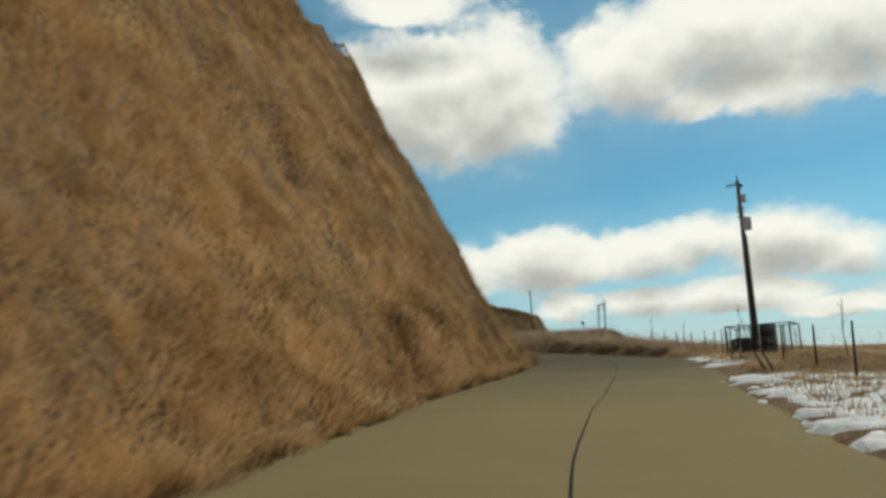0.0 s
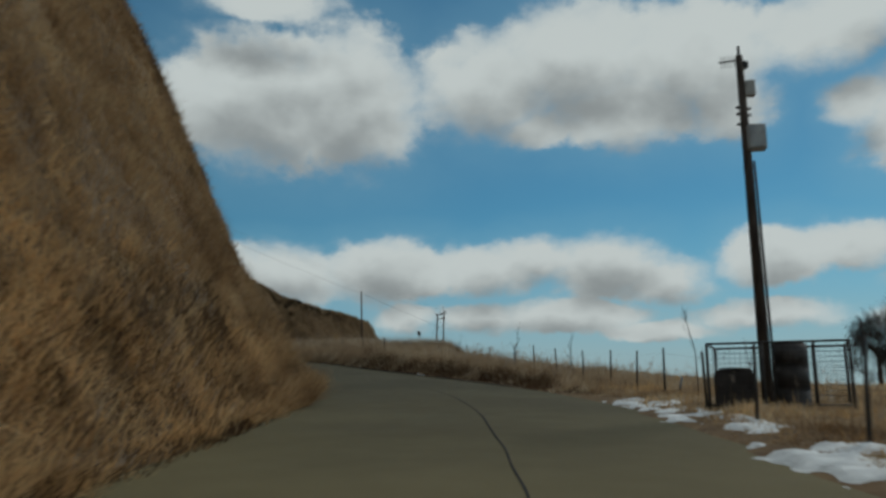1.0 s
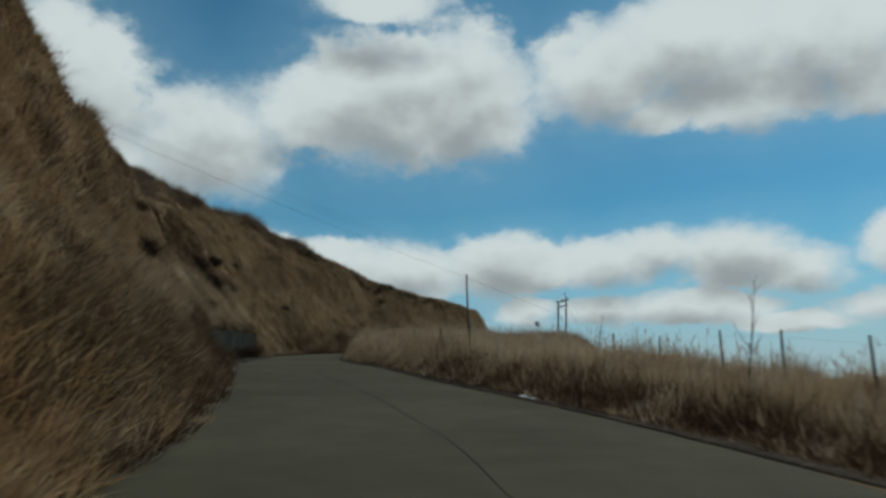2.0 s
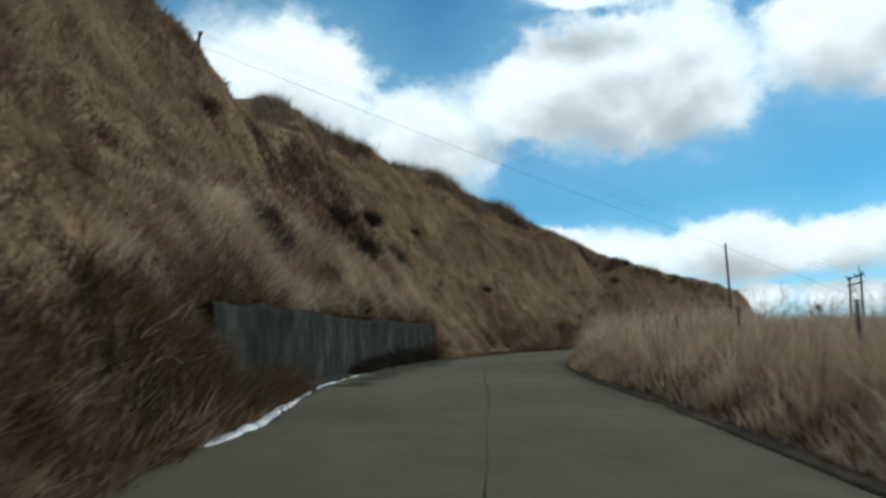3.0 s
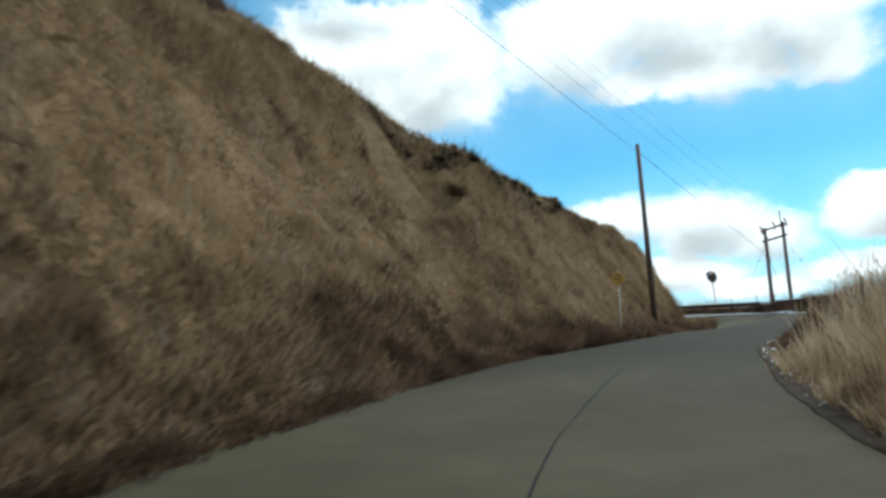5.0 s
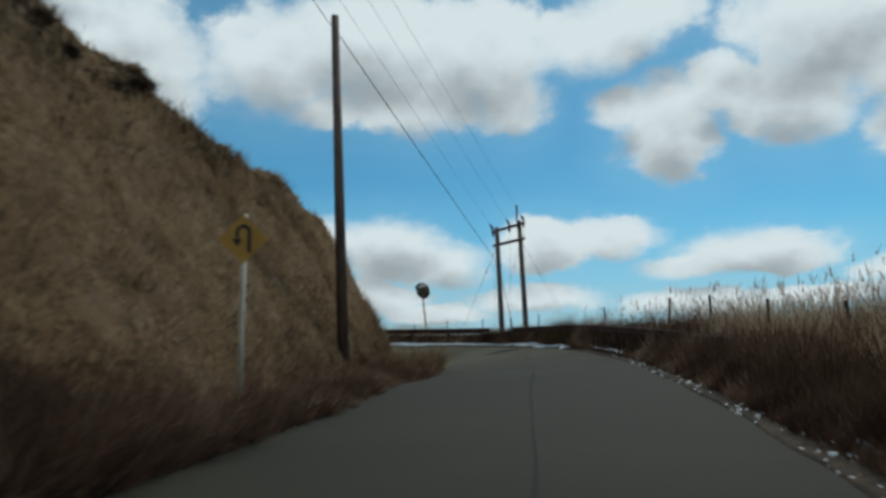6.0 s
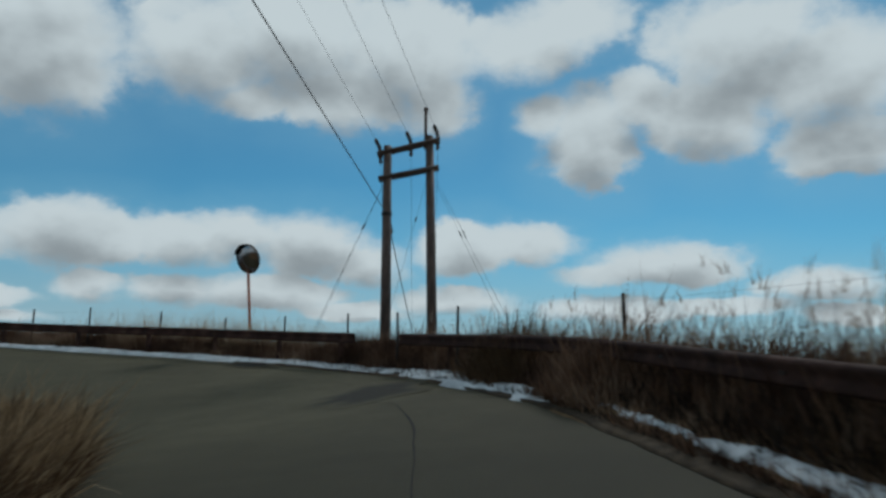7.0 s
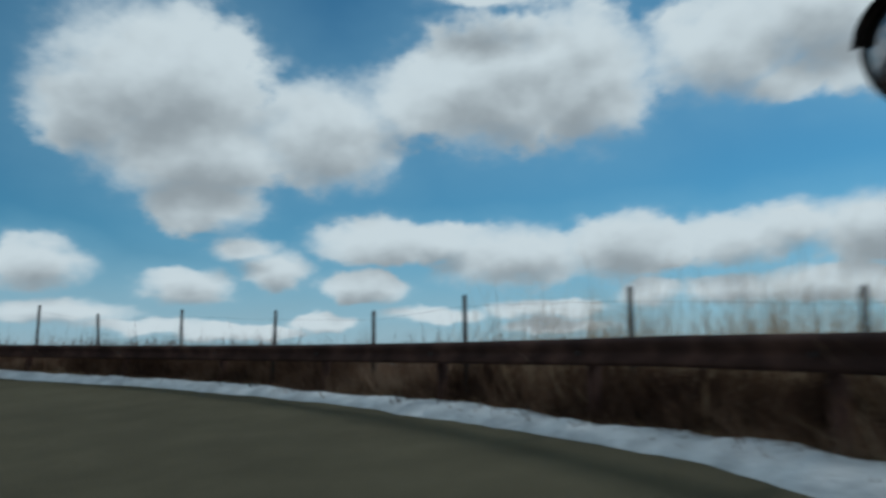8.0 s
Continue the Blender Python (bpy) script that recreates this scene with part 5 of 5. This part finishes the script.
crest_grass("crest_brush", 28000, 9, (88, 119), (-0.5, 1.3), (0.5, 1.15), 0.012, M_CREST, "thick grey-brown dead brush along the crest of the slope")
# shadow line under the crest lip, put in as near-black brush
crest_grass("crest_brush", 3500, 91, (94, 121), (-0.75, -0.35), (0.25, 0.6), 0.013, M_BUSH_AND_SHADE, "dark brush under the lip of the crest, standing in for its shadow line", 0.4)
crest_grass("crest_brush", 5000, 92, (114, 134), (-0.6, 0.0), (0.2, 0.45), 0.012, M_BUSH_AND_SHADE, "dark brush hanging over the lip of the slope, its shade in the colour", 0.5)
crest_grass("crest_grass", 6500, 93, (46, 80), (-0.5, 1.0), (0.35, 0.8), 0.012, M_BUSH_BROWN, "brown dead brush along the crest of the slope")
crest_grass("crest_grass", 7000, 94, (118, 146), (-0.2, 1.0), (0.2, 0.42), 0.011, M_GRASS, "short dry grass along the crest of the slope")
slope_grass("foot_brush", 14000, 5, (-4, 69), (0.0, 1.6), (0.25, 0.7), 0.01, 1.0, M_BUSH_BROWN, "dark brown tangled brush along the foot of the slope", 0.9, 0.4, keep=not_wall)
slope_grass("slope_brush", 9000, 25, (-4, 46), (1.5, 8), (0.3, 0.7), 0.011, 1.0, M_GRASS, "scattered brown grass among the straw of the slope", 0.9, 0.4)
slope_grass("slope_brush", 50000, 36, (44, 92), (1.2, 8), (0.3, 0.7), 0.0125, 1.0, M_GRASS_RED, "reddish brown brush among the grass of the slope")
slope_grass("foot_brush", 32000, 6, (94, 146), (-0.05, 1.2), (0.25, 0.6), 0.01, 1.0, M_BUSH_BROWN, "dark brown low brush along the foot of the slope", 0.9, 0.4, keep=not_wall)
slope_grass("foot_brush", 38000, 28, (112, 147), (-0.1, 1.4), (0.45, 1.0), 0.0105, 1.0, M_GRASS_RED, "dark dead brush crowding the foot of the slope", 0.95, 0.3)
slope_grass("wall_brush", 8000, 29, (80, 90), (0.0, 0.45), (0.25, 0.7), 0.011, 1.0, M_BUSH_AND_SHADE, "dark brush growing along the foot of the wall", 1.0, 0.1)
slope_grass("slope_brush", 14000, 26, (92, 142), (1.0, 6.5), (0.3, 0.7), 0.012, 1.0, M_GRASS_RED, "scattered brown brush among the grass of the slope", 0.9, 0.4)
slope_grass("foot_grass", 11000, 7, (60, 71.5), (0.0, 0.9), (0.3, 0.8), 0.01, 1.0, M_BUSH_BROWN, "dark brown tussocks before the end of the wall", 0.95, 0.2)
slope_grass("wall_brush", 4000, 27, (80, 91), (0.6, 1.1), (0.35, 0.7), 0.012, 1.0, M_BUSH_AND_SHADE, "dark brush drooping over the end of the wall", 0.5, 0.8)


def verge_right(name, n, seed, s_range, d_range, len_range, width, mat, label, plume=0, keep=None):
    rng = np.random.default_rng(seed)
    s, d, size, tilt, fs, fu = clumped(rng, n, 40, s_range, d_range, 0.2)
    ok = d > 0.06
    if keep is not None:
        ok &= keep(s, d)
    s, d, size, tilt, fs, fu = s[ok], d[ok], size[ok], tilt[ok], fs[ok], fu[ok]
    base = ground_spot(s, right_edge(s) + d, -0.04)
    o = outward(s)
    edge = np.clip(d / 0.9, 0.3, 1)
    way = np.array([0, 0, 1.0]) + tilt * 0.6 + rng.normal(0, 0.13, (len(s), 3)) - o * (0.25 * (1 - edge))[:, None] + along_road(s) * fs[:, None] * 0.22 + o * fu[:, None] * 0.22
    way = way / np.linalg.norm(way, axis=1)[:, None]
    length = rng.uniform(*len_range, len(s)) * size * edge * tab(s, (44, 0.42), (58, 0.6), (70, 0.85), (80, 1.0), (140, 1.0), (152, 0.75))
    droop = (rng.normal(0, 0.16, (len(s), 3)) + np.array([0.06, 0.0, -0.1])) * length[:, None]
    tagged(blades(name, base, way, length, droop, rng.uniform(0.6, 1.3, len(s)) * width, mat), label, "grass", kind="stuff")
    if plume:
        pick = rng.choice(len(s), plume, replace=False)
        pick = pick[d[pick] > 0.8]
        k = len(pick)
        ht = rng.uniform(1.0, 1.6, k) * size[pick]**0.5 * tab(s[pick], (44, 0.5), (58, 0.75), (72, 1.0), (140, 1.0), (152, 0.75))
        lean_ = np.array([0, 0, 1.0]) + rng.normal(0, 0.1, (k, 3))
        tagged(blades(name + "_stem", base[pick], lean_, ht, rng.normal(0, 0.05, (k, 3)), np.full(k, 0.0032), M_GRASS_PALE), "thin upright dry stems above the grass", "grass", kind="stuff")
        tips = base[pick] + lean_ * (ht * 0.86)[:, None]
        rep = 5
        tips = np.repeat(tips, rep, axis=0) + rng.normal(0, 0.012, (k * rep, 3))
        w = np.repeat(lean_, rep, axis=0) + rng.normal(0, 0.16, (k * rep, 3))
        dr = np.repeat(rng.normal(0, 0.07, (k, 3)), rep, axis=0) + rng.normal(0, 0.03, (k * rep, 3)) + np.array([0, 0, -0.03])
        tagged(blades(name + "_plume", tips, w, rng.uniform(0.1, 0.22, k * rep), dr, np.full(k * rep, 0.0045), M_PLUME), "feathery pale seed plumes of tall dry grass", "grass", kind="stuff")


verge_right("tall_grass", 140000, 11, (44, 112), (0.0, 6.5), (0.8, 1.5), 0.01, M_GRASS_PALE, "tall dry pampas grass crowding the road's edge", 1900)
verge_right("tall_grass", 60000, 12, (110, 152), (0.25, 5.5), (0.6, 1.15), 0.0095, M_GRASS_RED, "tall dry reddish grass behind the verge", 1500, keep=lambda s, d: d > tab(s, (110, 1.8), (118, 1.8), (124, 1.6), (128, 1.0), (132, 0.4), (150, 0.7)))
verge_right("tall_grass", 45000, 22, (106, 142), (1.0, 6.0), (0.7, 1.3), 0.0095, M_GRASS_PALE, "tall pale dry grass behind the verge", 1500, keep=lambda s, d: d > tab(s, (106, 1.9), (110, 1.9), (118, 1.9), (126, 1.5)))
verge_right("bend_grass", 70000, 13, (148, 186), (0.62, 2.6), (0.4, 0.75), 0.0095, M_GRASS_RED, "short reddish dry grass below the guard rail")
verge_right("bend_wisps", 4200, 35, (157, 162.5), (0.9, 2.3), (1.0, 1.7), 0.0045, M_GRASS_PALE, "sparse tall wisps of dry grass behind the rail")
verge_right("bend_fringe", 30000, 38, (151, 186), (0.55, 0.95), (0.55, 1.05), 0.009, M_GRASS_RED, "reddish dry grass standing at the foot of the guard rail")
verge_right("rail_grass", 5500, 23, (149.2, 150.5), (0.5, 0.9), (0.9, 1.4), 0.0095, M_BUSH_BROWN, "reddish dead brush growing up before the guard rail")
verge_right("rail_grass", 5000, 24, (146.6, 147.9), (0.25, 0.7), (0.9, 1.5), 0.0095, M_GRASS_RED, "reddish dead brush growing up before the guard rail")
verge_right("rail_grass", 9000, 33, (152.6, 155.6), (0.5, 1.5), (0.6, 1.1), 0.0095, M_GRASS_RED, "reddish dead brush in the gap between the rails")
verge_right("verge_fringe", 38000, 41, (102, 153), (-0.03, 0.55), (0.5, 1.0), 0.01, M_GRASS_RED, "short brown grass fringing the outer edge of the road", keep=lambda s, d: ((s > 124) & (s < 140) & (d > 0.09)) | ((s > 140) & (s < 146.5) & (d < 0.13)) | ((s > 124) & (d > 0.6)))
verge_right("verge_brush", 42000, 34, (118, 141), (0.2, 1.7), (0.3, 0.7), 0.012, M_BUSH_BROWN, "dark low brush on the outer verge", keep=lambda s, d: d > tab(s, (118, 1.6), (124, 0.9), (128, 0.25), (132, 0.14)))
verge_right("meadow_grass", 170000, 14, (-4, 50), (0.05, 16), (0.2, 0.6), 0.011, M_GRASS_PALE, "short cropped straw-coloured grass on the meadow")
verge_right("verge_grass", 60000, 16, (122, 152), (0.0, 1.9), (0.14, 0.4), 0.011, M_GRASS_RED, "short brown grass on the outer verge", keep=lambda s, d: (s < 146.5) | (d > 0.6))
verge_right("verge_grass", 50000, 46, (96, 126), (0.0, 1.1), (0.08, 0.24), 0.01, M_GRASS_RED, "short brown grass on the outer verge")
verge_right("verge_grass", 26000, 60, (96, 126), (0.0, 1.2), (0.06, 0.18), 0.011, M_BUSH_BROWN, "low dark grass on the outer verge")
verge_right("ditch_brush", 16000, 54, (100, 126), (1.6, 2.6), (0.5, 0.95), 0.011, M_BUSH_BROWN, "dark brown brush behind a roadside ditch")
# dark clumps and reddish fringe also put the road-edge shadow into the colour
verge_right("verge_brush", 16000, 47, (44, 62), (0.15, 1.1), (0.7, 1.3), 0.011, M_BUSH_BROWN, "dark brown brush at the edge of the road")
verge_right("verge_grass", 16000, 37, (46, 70), (0.1, 0.8), (0.5, 0.9), 0.01, M_GRASS_RED, "dark reddish grass before the tall pale grass, painting the shadow at its foot")
verge_right("verge_grass", 22000, 17, (44, 100), (-0.05, 0.5), (0.12, 0.3), 0.01, M_BUSH_BROWN, "short dark grass fringing the road")
verge_right("meadow_tufts", 22000, 15, (26, 62), (0.6, 14), (0.3, 0.8), 0.009, M_STRAW_LIT, "loose tufts of long dry grass in the meadow", 300)
verge_right("verge_brush", 15000, 73, (42, 74), (0.0, 0.6), (0.4, 0.85), 0.011, M_BUSH_BROWN, "dark brown clumps of brush at the edge of the road", keep=lambda s, d: lumps(s, 0 * s, 1.6, 74) > -0.1)
verge_right("verge_grass", 16000, 75, (137, 155), (0.0, 0.2), (0.3, 0.6), 0.01, M_BUSH_AND_SHADE, "low dark dead grass at the outer edge of the road", keep=lambda s, d: d < 0.17)
verge_right("verge_brush", 14000, 76, (138, 152), (0.5, 1.6), (0.35, 0.75), 0.011, M_BUSH_AND_SHADE, "dark dead brush under the guard rail")
verge_right("meadow_stubble", 12000, 80, (2, 42), (0.0, 6.0), (0.18, 0.4), 0.008, M_GRASS_PALE, "pale stubble poking through old snow")
verge_right("meadow_tufts", 16000, 81, (18, 46), (0.3, 5.0), (0.25, 0.55), 0.01, M_TAWNY, "tawny tufts of dry grass beside the road")


# ---- bushes and trees ----
def bush_mesh(name, seed, r, n):
    rng = np.random.default_rng(seed)
    way = rng.normal(0, 1, (n, 3))
    way[:, 2] = np.abs(way[:, 2]) * 0.9 + 0.15
    way = way / np.linalg.norm(way, axis=1)[:, None]
    base = rng.normal(0, r * 0.38, (n, 3)) * np.array([1, 1, 0.5])
    ob = blades(name, base, way, rng.uniform(0.4, 1.0, n) * r, rng.normal(0, 0.15, (n, 3)) * r, rng.uniform(0.005, 0.012, n), M_BUSH_BROWN if seed == 42 else M_BUSH_AND_SHADE)
    return tagged(ob, "dark tangled dead bush on the slope, carrying shade where it fills hollows", "bush", "dead bushes")


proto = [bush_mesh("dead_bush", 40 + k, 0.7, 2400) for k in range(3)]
# near-black bushes in the hollows stand in for the shade inside them
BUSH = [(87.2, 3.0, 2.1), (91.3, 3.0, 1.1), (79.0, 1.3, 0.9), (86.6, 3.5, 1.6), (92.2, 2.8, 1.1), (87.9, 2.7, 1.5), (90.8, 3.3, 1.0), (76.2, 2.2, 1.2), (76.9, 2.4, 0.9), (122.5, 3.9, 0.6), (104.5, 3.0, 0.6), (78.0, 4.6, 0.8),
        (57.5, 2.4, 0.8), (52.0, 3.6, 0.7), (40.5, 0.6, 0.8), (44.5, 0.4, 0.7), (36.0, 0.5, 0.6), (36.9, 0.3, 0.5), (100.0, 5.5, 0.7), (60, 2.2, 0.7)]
# row of dark brush below the crest, coloured to carry the lip's shadow
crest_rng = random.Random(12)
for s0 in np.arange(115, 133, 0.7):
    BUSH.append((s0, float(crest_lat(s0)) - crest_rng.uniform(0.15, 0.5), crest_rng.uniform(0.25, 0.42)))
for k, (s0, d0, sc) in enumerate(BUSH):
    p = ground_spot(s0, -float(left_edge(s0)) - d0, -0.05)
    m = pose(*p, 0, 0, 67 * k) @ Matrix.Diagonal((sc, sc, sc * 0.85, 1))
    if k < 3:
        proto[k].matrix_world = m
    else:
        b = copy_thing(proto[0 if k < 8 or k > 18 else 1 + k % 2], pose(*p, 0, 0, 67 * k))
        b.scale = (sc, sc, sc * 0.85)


def bare_tree(place, h, seed, label, thick=0.03):
    rng = random.Random(seed)
    ob = empty_thing("bare_sapling", place, label, "sapling", "bare saplings")
    bm = bmesh.new()
    top = Vector((rng.uniform(-0.15, 0.15) * h, rng.uniform(-0.15, 0.15) * h, h))
    midp = top * 0.5 + Vector((rng.uniform(-0.05, 0.05), rng.uniform(-0.05, 0.05), 0)) * h
    tube(bm, (0, 0, -0.2), midp, thick, thick * 0.7, 7)
    tube(bm, midp, top, thick * 0.7, thick * 0.2, 6)
    part("trunk", bm, M_BARK, ob)
    for k in range(9):
        f = rng.uniform(0.3, 0.95)
        o = midp * (f * 2) if f < 0.5 else midp.lerp(top, f * 2 - 1)
        a = rng.uniform(0, 6.28)
        e = o + Vector((math.cos(a) * 0.22, math.sin(a) * 0.22, 0.3)) * h * rng.uniform(0.4, 0.9) * (1.2 - f)
        bm = bmesh.new()
        tube(bm, o, e, thick * 0.35, thick * 0.1, 5)
        for _ in range(3):
            o2 = o.lerp(e, rng.uniform(0.3, 1))
            tube(bm, o2, o2 + Vector((rng.uniform(-0.1, 0.1), rng.uniform(-0.1, 0.1), 0.12)) * h * 0.6, thick * 0.15, thick * 0.05, 4)
        part("limb", bm, M_BARK, ob)
    return ob


for k, (s0, la, h) in enumerate([(51.0, 6.8, 2.2), (46.5, 7.1, 1.9), (39.5, 7.5, 2.4), (43.0, 11.5, 1.6), (19.5, 6.9, 2.9), (25.5, 7.3, 1.8), (20.6, 7.6, 2.0), (62.0, 9.0, 1.7)]):
    bare_tree(Vector(ground_spot(s0, la)), h, 70 + k, "thin leafless sapling in the dry meadow", 0.02)


def grove_tree(place, h, seed):
    rng = np.random.default_rng(seed)
    ob = empty_thing("dark_tree", place, "broad dark winter tree in a distant clump", "tree", "distant clump of trees")
    bm = bmesh.new()
    tube(bm, (0, 0, -2), (0, 0, h * 0.5), 0.35, 0.2, 8)
    for k in range(10):
        a, f = rng.uniform(0, 6.28), rng.uniform(0.2, 0.5)
        tube(bm, (0, 0, h * f), (math.cos(a) * h * 0.3, math.sin(a) * h * 0.3, h * (f + rng.uniform(0.15, 0.4))), 0.14, 0.04, 6)
    part("trunk", bm, M_BARK, ob)
    n = 8000
    c = rng.normal(0, 1, (46, 3))
    c = c / np.linalg.norm(c, axis=1)[:, None] * rng.uniform(0.4, 1, (46, 1))**0.5 * np.array([h * 0.42, h * 0.42, h * 0.44]) + np.array([0, 0, h * 0.5])
    base = c[rng.integers(0, 46, n)] + rng.normal(0, h * 0.055, (n, 3))
    way = rng.normal(0, 1, (n, 3))
    way = way / np.linalg.norm(way, axis=1)[:, None]
    cr = blades("crown", base, way, rng.uniform(0.5, 1.3, n), rng.normal(0, 0.2, (n, 3)), rng.uniform(0.015, 0.04, n), M_LEAF)
    cr.parent = ob
    return ob


for k, (x, y, h) in enumerate([(78, 106, 9), (82.5, 103, 13), (88, 99, 16), (92, 94, 17), (98, 90, 17), (104, 84, 16), (96, 99, 18), (110, 80, 15)]):
    grove_tree((x, y, 3.5), h, 90 + k)
